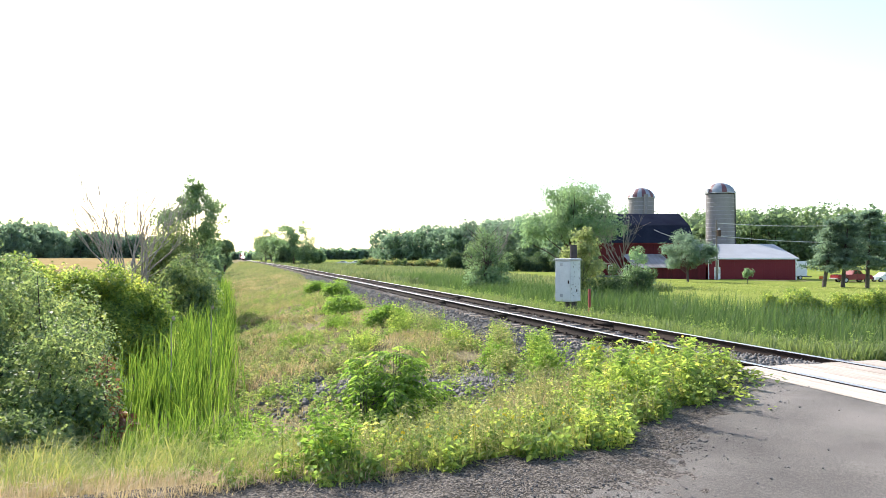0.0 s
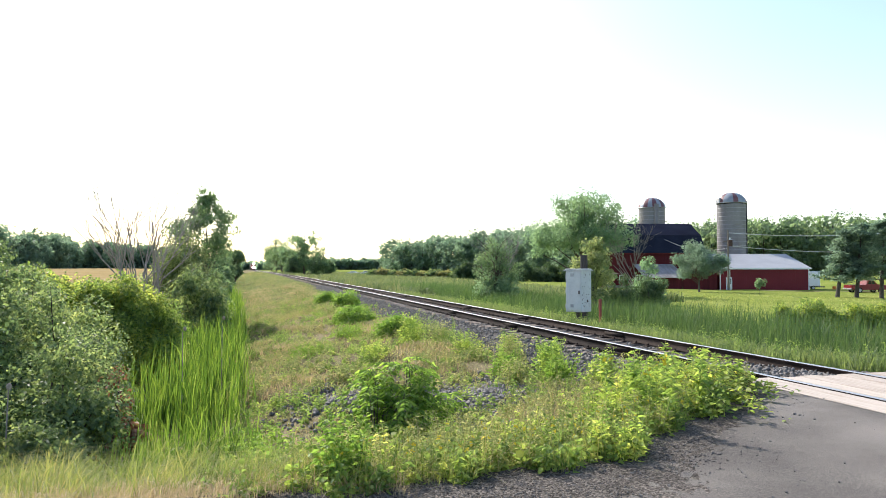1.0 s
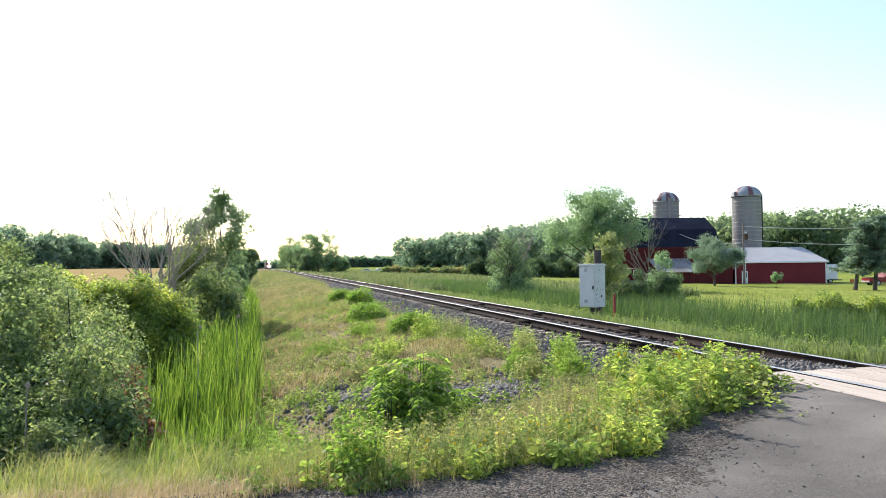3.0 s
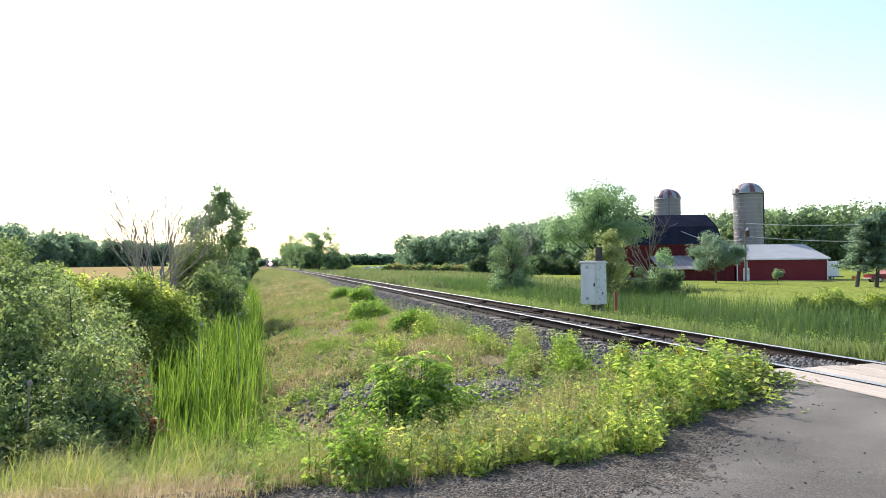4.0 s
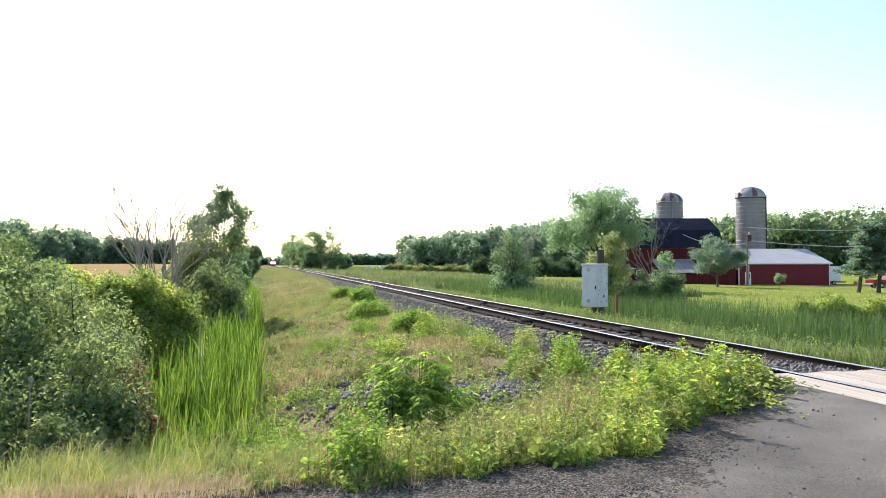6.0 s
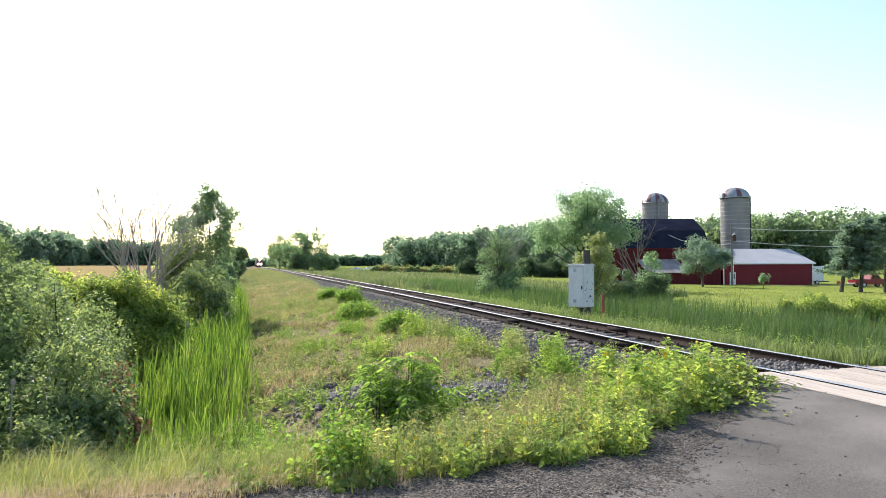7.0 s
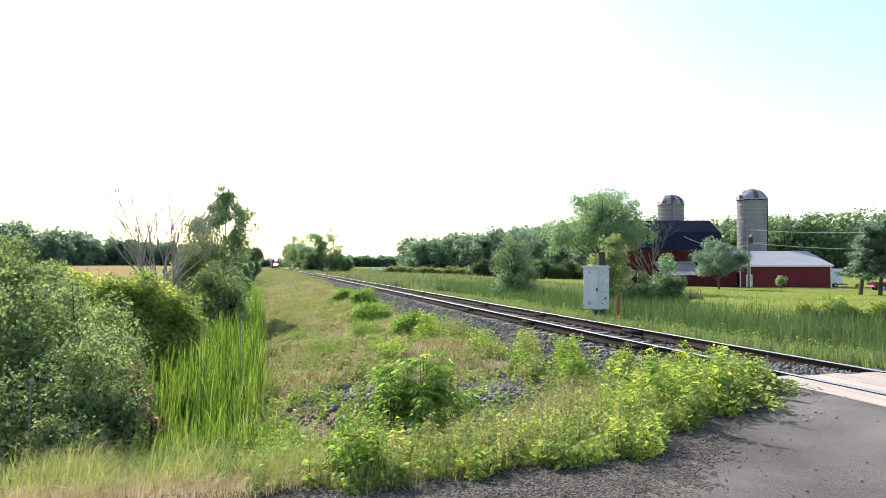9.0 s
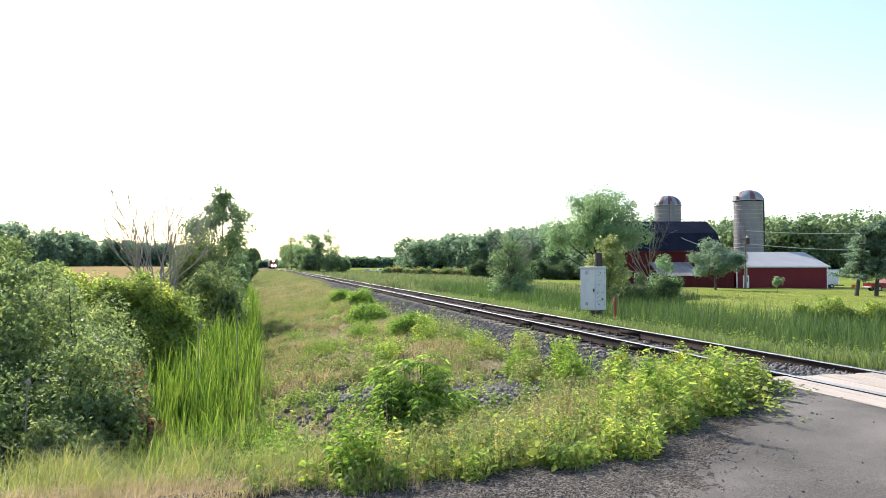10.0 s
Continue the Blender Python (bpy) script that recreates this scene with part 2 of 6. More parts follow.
L_WEED = leaf_mat("weed_leaves", [(0.05, (0.07, 0.135, 0.033)), (0.3, (0.16, 0.25, 0.055)), (0.62, (0.33, 0.41, 0.09)), (1.0, (0.6, 0.55, 0.18))], 0.53, patch=2.4, tint=(1.8, 1.85, 0.9))
L_GRASS = leaf_mat("mixed_slope_grass", [(0.1, (0.115, 0.155, 0.055)), (0.4, (0.21, 0.225, 0.085)), (0.66, (0.33, 0.275, 0.16)), (1.0, (0.43, 0.33, 0.23))], 0.42, patch=0.7, tint=(1.7, 1.66, 1.1))
L_DRY = leaf_mat("dry_straw_grass", [(0.1, (0.2, 0.2, 0.08)), (0.35, (0.36, 0.29, 0.17)), (0.9, (0.5, 0.39, 0.27))], 0.3, patch=1.2)
L_REED = leaf_mat("cattail_blades", [(0.1, (0.025, 0.06, 0.012)), (0.42, (0.08, 0.145, 0.026)), (0.75, (0.2, 0.28, 0.05)), (1.0, (0.36, 0.36, 0.14))], 0.45, patch=1.6, tint=(1.65, 1.75, 0.85), blue=0.05)
L_DARK = leaf_mat("dark_bush_leaves", [(0.1, (0.04, 0.075, 0.035)), (0.5, (0.07, 0.115, 0.05)), (0.9, (0.13, 0.18, 0.07))], 0.4, patch=1.0, blue=0.14)
L_OLIVE = leaf_mat("olive_thicket_leaves", [(0.1, (0.12, 0.165, 0.07)), (0.5, (0.21, 0.255, 0.105)), (0.9, (0.33, 0.36, 0.16))], 0.54, patch=1.2, blue=0.14)
L_RUSH = leaf_mat("rush_blades", [(0.1, (0.03, 0.06, 0.022)), (0.5, (0.07, 0.12, 0.035)), (0.9, (0.14, 0.19, 0.06)), (1.0, (0.3, 0.27, 0.14))], 0.4, patch=0.9, tint=(1.6, 1.75, 1.0))
L_MEADOW = leaf_mat("meadow_grass", [(0.1, (0.06, 0.09, 0.04)), (0.45, (0.12, 0.155, 0.065)), (0.8, (0.22, 0.225, 0.1)), (1.0, (0.36, 0.31, 0.18))], 0.42, patch=0.16, tint=(1.6, 1.7, 1.05))
L_BANK = leaf_mat("bank_weed_leaves", [(0.05, (0.12, 0.155, 0.06)), (0.4, (0.21, 0.24, 0.09)), (0.7, (0.32, 0.3, 0.13)), (1.0, (0.43, 0.31, 0.21))], 0.5, patch=0.9, tint=(1.75, 1.72, 1.1))
L_LAWN = leaf_mat("lawn_blades", [(0.1, (0.15, 0.19, 0.045)), (0.6, (0.24, 0.275, 0.075)), (1.0, (0.33, 0.33, 0.13))], 0.45, patch=0.2)
L_FINE = leaf_mat("fine_weed_leaves", [(0.1, (0.14, 0.18, 0.07)), (0.5, (0.25, 0.285, 0.11)), (0.9, (0.42, 0.39, 0.18))], 0.52, patch=1.0, tint=(1.75, 1.72, 1.1))
L_ASH = leaf_mat("ash_leaflets", [(0.1, (0.08, 0.16, 0.03)), (0.5, (0.16, 0.26, 0.045)), (0.9, (0.3, 0.4, 0.07))], 0.56, rough=0.55, patch=2.0, blue=0.06)
L_ELDER = leaf_mat("elder_leaves", [(0.1, (0.08, 0.14, 0.035)), (0.5, (0.17, 0.25, 0.055)), (0.9, (0.34, 0.41, 0.09))], 0.52, patch=2.0)
L_GRASSY = leaf_mat("long_verge_grass", [(0.1, (0.075, 0.115, 0.03)), (0.45, (0.18, 0.225, 0.055)), (0.75, (0.3, 0.285, 0.1)), (1.0, (0.44, 0.34, 0.2))], 0.45, patch=2.0, blue=0.08)
L_VERGE = leaf_mat("trackside_blades", [(0.1, (0.08, 0.125, 0.045)), (0.5, (0.14, 0.19, 0.06)), (0.85, (0.22, 0.25, 0.09)), (1.0, (0.36, 0.29, 0.17))], 0.45, patch=0.8)
L_FARBANK = leaf_mat("far_bank_blades", [(0.1, (0.09, 0.13, 0.05)), (0.5, (0.16, 0.19, 0.075)), (0.8, (0.25, 0.225, 0.12)), (1.0, (0.36, 0.28, 0.19))], 0.42, patch=0.18)
L_REDDISH = leaf_mat("dying_brown_leaves", [(0.1, (0.13, 0.055, 0.035)), (0.9, (0.28, 0.15, 0.09))], 0.35)


# ---------------------------------------------------------------- geometry tools
def mesh_np(name, parts, mats, smooth=False):
    """One mesh from (verts, faces[, material index]) arrays; faces of 3 or 4 corners."""
    vs, loops, starts, totals, mi, base, at = [], [], [], [], [], 0, 0
    for prt in parts:
        v, f = np.asarray(prt[0], dtype=np.float32).reshape(-1, 3), np.asarray(prt[1], dtype=np.int32)
        k = prt[2] if len(prt) > 2 else 0
        if len(f) == 0:
            continue
        n = f.shape[1]
        vs.append(v)
        loops.append((f + base).ravel())
        starts.append(at + n * np.arange(len(f)))
        totals.append(np.full(len(f), n))
        mi.append(np.full(len(f), k))
        base += len(v)
        at += f.size
    v, lo, st, to, mi = (np.concatenate(a) for a in (vs, loops, starts, totals, mi))
    me = bpy.data.meshes.new(name)
    me.vertices.add(len(v))
    me.vertices.foreach_set("co", v.ravel().astype(np.float32))
    me.loops.add(len(lo))
    me.loops.foreach_set("vertex_index", lo.astype(np.int32))
    me.polygons.add(len(st))
    me.polygons.foreach_set("loop_start", st.astype(np.int32))
    me.polygons.foreach_set("loop_total", to.astype(np.int32))
    for m in (mats if isinstance(mats, (list, tuple)) else [mats]):
        me.materials.append(m)
    me.polygons.foreach_set("material_index", mi.astype(np.int32))
    if smooth:
        me.polygons.foreach_set("use_smooth", np.ones(len(st), dtype=bool))
    me.update(calc_edges=True)
    me.validate()
    return me


def thing_np(name, parts, mats, parent=None, label="", smooth=False):
    ob = new(name, mesh_np(name, parts, mats, smooth))
    ob.parent = parent
    return tagged(ob, label)


def part(name, bm, material, parent, label=""):
    """A bmesh as one mesh object under a thing or a part."""
    me = bpy.data.meshes.new(name)
    bmesh.ops.recalc_face_normals(bm, faces=bm.faces)
    bm.to_mesh(me)
    bm.free()
    for m in (material if isinstance(material, (list, tuple)) else [material]):
        me.materials.append(m)
    ob = new(name, me)
    ob.parent = parent
    return tagged(ob, label)


def empty(name, m, label, category, group="", kind=""):
    ob = new(name)
    ob.matrix_basis = m
    ob.empty_display_size = 0.2
    return tagged(ob, label, category, group, kind)


def add_box(bm, x0, x1, y0, y1, z0, z1, bevel=0.0):
    r = bmesh.ops.create_cube(bm, size=1.0, matrix=Matrix.Translation(((x0 + x1) / 2, (y0 + y1) / 2, (z0 + z1) / 2)) @ Matrix.Diagonal((x1 - x0, y1 - y0, z1 - z0, 1)))
    if bevel:
        es = {e for v in r["verts"] for e in v.link_edges}
        bmesh.ops.bevel(bm, geom=list(es), offset=bevel, segments=2, affect="EDGES", profile=0.5)
    return bm


def box_bm(x0, x1, y0, y1, z0, z1, bevel=0.0):
    return add_box(bmesh.new(), x0, x1, y0, y1, z0, z1, bevel)


def add_cyl(bm, r1, r2, h, m, seg=16):
    bmesh.ops.create_cone(bm, cap_ends=True, segments=seg, radius1=r1, radius2=r2, depth=h, matrix=m)
    return bm


def prism_bm(outline, y0, y1):
    """An outline in x and z drawn out along y."""
    bm = bmesh.new()
    a = [bm.verts.new((x, y0, z)) for x, z in outline]
    b = [bm.verts.new((x, y1, z)) for x, z in outline]
    n = len(outline)
    for i in range(n):
        bm.faces.new((a[i], a[(i + 1) % n], b[(i + 1) % n], b[i]))
    bm.faces.new(a[::-1])
    bm.faces.new(b)
    return bm


def unit(v):
    return v / np.maximum(np.linalg.norm(v, axis=-1, keepdims=True), 1e-9)


def leaves(rng, p, axis, normal, size, width=0.32, fold=0.12, oval=False):
    """Folded kite leaves at p, or pointed ovals."""
    n = len(p)
    a = unit(axis)
    b = unit(np.cross(a, normal) + 1e-6)
    c = np.cross(b, a)
    L = (size * rng.uniform(0.65, 1.3, n))[:, None]
    w = L * width * rng.uniform(0.8, 1.2, (n, 1))
    tip = p + a * L - np.array([0, 0, 1.0]) * L * 0.18
    if oval:
        q = p + a * L * 0.3 + c * L * fold
        e = p + a * L * 0.7 + c * L * fold * 0.8 - np.array([0, 0, 1.0]) * L * 0.08
        v = np.stack([p, q - b * w, e - b * w * 0.8, tip, e + b * w * 0.8, q + b * w], 1).reshape(-1, 3)
        i = 6 * np.arange(n)[:, None]
        return v, np.concatenate([i + [0, 1, 2, 3], i + [0, 3, 4, 5]])
    v = np.stack([p, p + a * L * 0.45 - b * w + c * L * fold, tip, p + a * L * 0.45 + b * w + c * L * fold], 1).reshape(-1, 3)
    i = 4 * np.arange(n)[:, None]
    return v, np.concatenate([i + [0, 1, 2], i + [0, 2, 3]])


def leaf_cloud(rng, cen, rad, per, size, shell=0.5, width=0.32, flat=1.0):
    """Leaves in and on lumps: centres, radii, how many on each."""
    cen, rad = np.asarray(cen, float), np.asarray(rad, float)
    k = np.repeat(np.arange(len(cen)), per)
    d = unit(rng.normal(size=(len(k), 3)))
    r = rad[k] * (shell + (1 - shell) * rng.random(len(k)) ** 0.6) * rng.uniform(0.85, 1.12, len(k))
    p = cen[k] + d * r[:, None] * np.array([1, 1, flat])
    ax = d * 0.55 + rng.normal(size=d.shape) * 0.55 + np.array([0, 0, -0.15])
    nm = d * 0.7 + rng.normal(size=d.shape) * 0.45 + np.array([0, 0, 0.7])
    return leaves(rng, p, ax, nm, size, width)


def blades(rng, base, h, w, lean=0.35, bend=0.5, wind=(0.12, -0.05), plain=False):
    """Grass blades: a ribbon in two lengths and a tip."""
    n = len(base)
    az = rng.uniform(0, 2 * np.pi, n)
    d = np.stack([np.cos(az), np.sin(az), np.zeros(n)], 1)
    tw = rng.uniform(0, 2 * np.pi, n)
    s = np.stack([np.cos(tw), np.sin(tw), np.zeros(n)], 1)
    h, w = (np.broadcast_to(h, n) * rng.uniform(0.6, 1.15, n))[:, None], np.broadcast_to(w, n)[:, None]
    ln = (np.abs(rng.normal(0, lean, n)))[:, None]
    up = np.array([0, 0, 1.0])
    wd = np.array([*wind, 0.0])
    p1 = base + h * 0.5 * (up + d * ln * 0.5)
    p2 = base + h * 0.82 * (up * 0.98 + d * ln * 0.9 + wd * 0.5)
    p3 = base + h * (up * (1 - ln * bend * 0.5) + d * ln * (1 + bend) + wd)
    if plain:
        pm = (p1 + p2) / 2
        v = np.stack([base - s * w, base + s * w, pm - s * w * 0.75, pm + s * w * 0.75, p3], 1).reshape(-1, 3)
        i = 5 * np.arange(n)[:, None]
        return [(v, i + [0, 1, 3, 2]), (v, i + [2, 3, 4])]
    v = np.stack([base - s * w, base + s * w, p1 - s * w * 0.9, p1 + s * w * 0.9, p2 - s * w * 0.5, p2 + s * w * 0.5, p3], 1).reshape(-1, 3)
    i = 7 * np.arange(n)[:, None]
    return [(v, np.concatenate([i + [0, 1, 3, 2], i + [2, 3, 5, 4]])), (v, i + [4, 5, 6])]


def tube(pts, radii, sides=5):
    pts, radii = np.asarray(pts, float), np.asarray(radii, float)
    t = unit(np.gradient(pts, axis=0))
    ref = np.where(np.abs(t[:, 2:3]) > 0.9, [[1.0, 0, 0]], [[0, 0, 1.0]])
    a = unit(np.cross(t, ref))
    b = np.cross(t, a)
    an = np.linspace(0, 2 * np.pi, sides, endpoint=False)
    v = (pts[:, None] + radii[:, None, None] * (np.cos(an)[None, :, None] * a[:, None] + np.sin(an)[None, :, None] * b[:, None])).reshape(-1, 3)
    i, j = np.meshgrid(np.arange(len(pts) - 1), np.arange(sides), indexing="ij")
    q = (j + 1) % sides
    f = np.stack([i * sides + j, i * sides + q, (i + 1) * sides + q, (i + 1) * sides + j], -1).reshape(-1, 4)
    return v, f


def limb(rng, p0, p1, r0, r1, n=6, wob=0.06, sides=5):
    t = np.linspace(0, 1, n)[:, None]
    L = np.linalg.norm(np.subtract(p1, p0))
    p = np.asarray(p0) * (1 - t) + np.asarray(p1) * t + np.cumsum(rng.normal(0, wob * L / n, (n, 3)), 0) * t
    return tube(p, r0 + (r1 - r0) * t[:, 0], sides)


def sstep(a, b, x):
    t = np.clip((np.asarray(x, float) - a) / (b - a), 0, 1)
    return t * t * (3 - 2 * t)


# ---------------------------------------------------------------- the lie of the land
def track_x(y):
    """The middle of the track: straight, then easing to the west far off."""
    y = np.asarray(y, float)
    return 8.12 - 0.00675 * ((y - 170) + np.sqrt((y - 170) ** 2 + 3600)) + 0.069 - 1.25 * sstep(215, 400, y)


PX = [-3000, -420, -150, -30, -7, -4.5, -2.6, -0.5, 1.0, 3.0, 5.0, 6.0, 6.8, 7.2, 7.5, 8.75, 9.05, 9.5, 10.2, 11.4, 13, 16, 19, 26, 40, 60, 90, 160, 400, 3000]
PZ = [1.0, 1.0, -0.2, -0.7, -0.85, -1.05, -1.32, -1.25, -0.95, -0.6, -0.42, -0.34, -0.24, -0.25, -0.252, -0.252, -0.25, -0.265, -0.34, -0.5, -0.95, -1.0, -0.8, -0.9, -1.2, -1.8, -2.0, -1.4, 0.5, 1.0]
EX = [-80, -6, -0.1, 1.9, 3.0, 4.1, 5.2, 6.3, 6.9, 9.4, 10.5, 14, 80]
EY = [4.6, 4.9, 5.05, 5.0, 5.25, 5.95, 6.75, 7.6, 8.3, 8.3, 7.6, 7.0, 6.6]
ROAD_Z = -0.05


def road_edge(x):
    return np.interp(x, EX, EY)


def ground_z(x, y):
    x, y = np.asarray(x, float), np.asarray(y, float)
    xs = x - (track_x(y) - 8.12) * np.clip(1 - np.abs(x - 8) / 60, 0, 1)
    z = np.interp(xs, PX, PZ)
    far = np.clip(np.abs(xs - 8) / 40 - 0.25, 0, 1)
    z = z + far * 1.5 * sstep(150, 460, y)
    bumps = 0.05 * np.sin(x * 1.7 + 1.3 * np.sin(y * 0.9)) + 0.04 * np.sin(y * 2.1 + x) + 0.03 * np.sin(3.7 * x - 2.9 * y)
    z = z + bumps * np.clip(np.abs(xs - 8.1) / 2 - 1.2, 0, 1)
    road = ROAD_Z - 0.03 - 0.02 * np.abs(x - 8) / 10
    k = sstep(0.0, 4.5, y - road_edge(x))
    return np.where(y < road_edge(x), road - 0.08, road * (1 - k) + z * k - 0.03 * (1 - k))


def grid_axis(*runs):
    out = []
    for a, b, st in runs:
        out += list(np.arange(a, b, st))
    return np.array(out + [runs[-1][1]])


def build_ground():
    gx = grid_axis((-3000, -400, 260), (-400, -60, 20), (-60, -12, 3), (-12, 18, 0.3), (18, 40, 1.0), (40, 220, 6), (220, 3000, 278))
    gy = grid_axis((-300, -30, 30), (-30, 2, 4), (2, 30, 0.3), (30, 80, 1.0), (80, 520, 8), (520, 4600, 340))
    X, Y = np.meshgrid(gx, gy, indexing="ij")
    v = np.stack([X, Y, ground_z(X, Y)], -1).reshape(-1, 3)
    ny = len(gy)
    i, j = np.meshgrid(np.arange(len(gx) - 1), np.arange(ny - 1), indexing="ij")
    f = np.stack([i * ny + j, (i + 1) * ny + j, (i + 1) * ny + j + 1, i * ny + j + 1], -1).reshape(-1, 4)
    cx, cy = v[f].mean(1)[:, 0], v[f].mean(1)[:, 1]
    xs = cx - (track_x(cy) - 8.12) * np.clip(1 - np.abs(cx - 8) / 60, 0, 1)
    wig = 0.35 * np.sin(cy * 1.3) + 0.3 * np.sin(cy * 3.1 + 1) + 0.25 * np.sin(cx * 2 + cy * 0.7)
    k = np.zeros(len(f), int)
    k[(xs > np.interp(cy, [40, 75], [5.25, 6.1]) + wig * 0.6) & (xs < 10.3)] = 3
    k[xs > 17 + wig] = 1
    k[(xs < -14) & (cy > 120)] = 2
    k[(xs < -7) & (cy > 40) & (cy <= 120)] = 1
    k[(xs < -6.5) & (cy <= 40)] = 1
    patchy = ((cx - 3.6) ** 2 / 1.2 + (cy - 10.9) ** 2 / 2.0 + wig < 0.9) | ((cx - 1.6) ** 2 / 0.5 + (cy - 12.6) ** 2 / 2.5 + wig < 0.8)
    k[patchy] = 3
    me = mesh_np("ground", [(v, f)], [SOIL, LAWN, FIELD, GRAVEL], True)
    me.polygons.foreach_set("material_index", k.astype(np.int32))
    return tagged(new("ground", me), "grassy ground with a ditch, lawn and a ripe field", "ground", kind="structure")


build_ground()


def build_road():
    gx = grid_axis((-60, -8, 4), (-8, 14, 0.12), (14, 60, 4))
    rows = 40
    rng = np.random.default_rng(5)
    edge = road_edge(gx) + 0.25 + 0.05 * np.sin(gx * 5.1) + rng.normal(0, 0.02, len(gx))
    t = np.linspace(0, 1, rows) ** 0.7
    X = np.repeat(gx[:, None], rows, 1)
    Y = -9 + (edge[:, None] + 9) * t[None]
    Z = ROAD_Z - 0.02 * np.abs(X - 8) / 10 + 0.006 * np.sin(X * 2.3) * np.sin(Y * 1.9)
    Z = Z + 0.032 * sstep(3.5, 6.5, X) * (X < 20)
    near_rail = (X > 6.80) & (X < 9.44)
    Z = np.where(near_rail, -0.26, Z)
    Z[:, -1] -= 0.07
    Z[:, -2] -= 0.008
    v = np.stack([X, Y, Z], -1).reshape(-1, 3)
    i, j = np.meshgrid(np.arange(len(gx) - 1), np.arange(rows - 1), indexing="ij")
    f = np.stack([i * rows + j, (i + 1) * rows + j, (i + 1) * rows + j + 1, i * rows + j + 1], -1).reshape(-1, 4)
    return tagged(new("road", mesh_np("road", [(v, f)], ASPHALT, True)), "worn grey asphalt road with a crumbling gravel edge", "road", kind="structure")


build_road()


def build_shoulder():
    """Broken gravelly strip between the asphalt and the verge, thinning out under the asphalt."""
    gx = np.arange(-7.0, 6.3, 0.06)
    rng = np.random.default_rng(6)
    width = np.interp(gx, [-7, 0, 2.5, 4.0, 5.0, 6.3], [1.2, 1.5, 1.25, 0.9, 0.5, 0.15]) + 0.16 * np.sin(gx * 2.7) + 0.1 * np.sin(gx * 6.3 + 1)
    t = np.linspace(0, 1, 24)
    X = np.repeat(gx[:, None], 24, 1)
    Y = (road_edge(gx) + 0.28)[:, None] - (width + 0.28)[:, None] * t[None]
    Z = ROAD_Z - 0.02 * np.abs(X - 8) / 10 + 0.006 * np.sin(X * 2.3) * np.sin(Y * 1.9) + 0.032 * sstep(3.5, 6.5, X)
    Z = Z + 0.014 * (1 - t[None] ** 2) - 0.007 + rng.normal(0, 0.0032, X.shape)
    v = np.stack([X, Y, Z], -1).reshape(-1, 3)
    i, j = np.meshgrid(np.arange(len(gx) - 1), np.arange(23), indexing="ij")
    f = np.stack([i * 24 + j, i * 24 + j + 1, (i + 1) * 24 + j + 1, (i + 1) * 24 + j], -1).reshape(-1, 4)
    tagged(new("road_shoulder", mesh_np("road_shoulder", [(v, f)], CHIPS, True)), "rough brown-grey gravel shoulder beside the asphalt", "road shoulder", kind="structure")


build_shoulder()


# ---------------------------------------------------------------- railway
def build_track():
    track = empty("railway_track", pose(0, 0, 0), "single railway track with rusty rails and timber ties", "railway track", kind="structure")
    ys = np.concatenate([np.arange(-60, 120, 6.0), np.arange(120, 900, 12.0)])
    prof = [(-0.07, -0.186), (0.07, -0.186), (0.07, -0.174), (0.012, -0.152), (0.012, -0.045), (0.036, -0.032), (0.036, -0.006), (0.028, 0.0), (-0.028, 0.0), (-0.036, -0.006), (-0.036, -0.032), (-0.012, -0.045), (-0.012, -0.152), (-0.07, -0.174)]
    n = len(prof)
    for side in (-1, 1):
        cx = track_x(ys) + side * 0.7525
        v = np.stack([np.stack([cx + px, ys, np.full(len(ys), pz)], 1) for px, pz in prof], 1).reshape(-1, 3)
        i, j = np.meshgrid(np.arange(len(ys) - 1), np.arange(n), indexing="ij")
        q = (j + 1) % n
        f = np.stack([i * n + j, i * n + q, (i + 1) * n + q, (i + 1) * n + j], -1).reshape(-1, 4)
        top = np.isin(j.ravel(), (6, 7, 8))
        thing_np("rail", [(v, f[~top], 0), (v, f[top], 1)], [RAIL, RAILTOP], track, "rusty steel rail with a polished head")
    rng = np.random.default_rng(8)
    tie = mesh_np("tie", [_box_arrays(2.55, 0.22, 0.16)], TIE)
    y = 8.8
    far = []
    for k in range(900):
        m = pose(float(track_x(y)) + rng.normal(0, 0.03), y, -0.283 + rng.normal(0, 0.008), 0, 0, rng.normal(0, 0.8))
        if k < 260:
            ob = new("tie", tie)
            ob.parent = track
            ob.matrix_basis = m
        else:
            far.append(_box_arrays(2.55, 0.22, 0.16, (m.translation.x, m.translation.y, m.translation.z)))
        y += 0.52
    ob = thing_np("distant_ties", far, TIE, track)
    tagged(ob, "row of distant timber ties", "", kind="stuff")
    # joint bars and tie plates
    plates = []
    for k in range(150):
        yy = 8.8 + 0.52 * k
        for side in (-1, 1):
            plates.append(_box_arrays(0.36, 0.18, 0.025, (float(track_x(yy)) + side * 0.7525, yy, -0.194)))
            for sx in (-0.11, 0.11):
                plates.append(_box_arrays(0.035, 0.035, 0.05, (float(track_x(yy)) + side * 0.7525 + sx, yy + rng.uniform(-0.05, 0.05), -0.168)))
    tagged(thing_np("tie_plates", plates, RAIL, track), "rusty tie plates and spikes", "", kind="stuff")
    for k, yy in enumerate((14.3, 20.4, 26.5, 38.7, 50.0)):
        for side in (-1, 1):
            for s in (-1, 1):
                thing_np("joint_bar", [_box_arrays(0.03, 0.9, 0.08, (float(track_x(yy)) + side * 0.7525 + s * 0.028, yy + side * 1.4, -0.09))], RAIL, track)
    return track


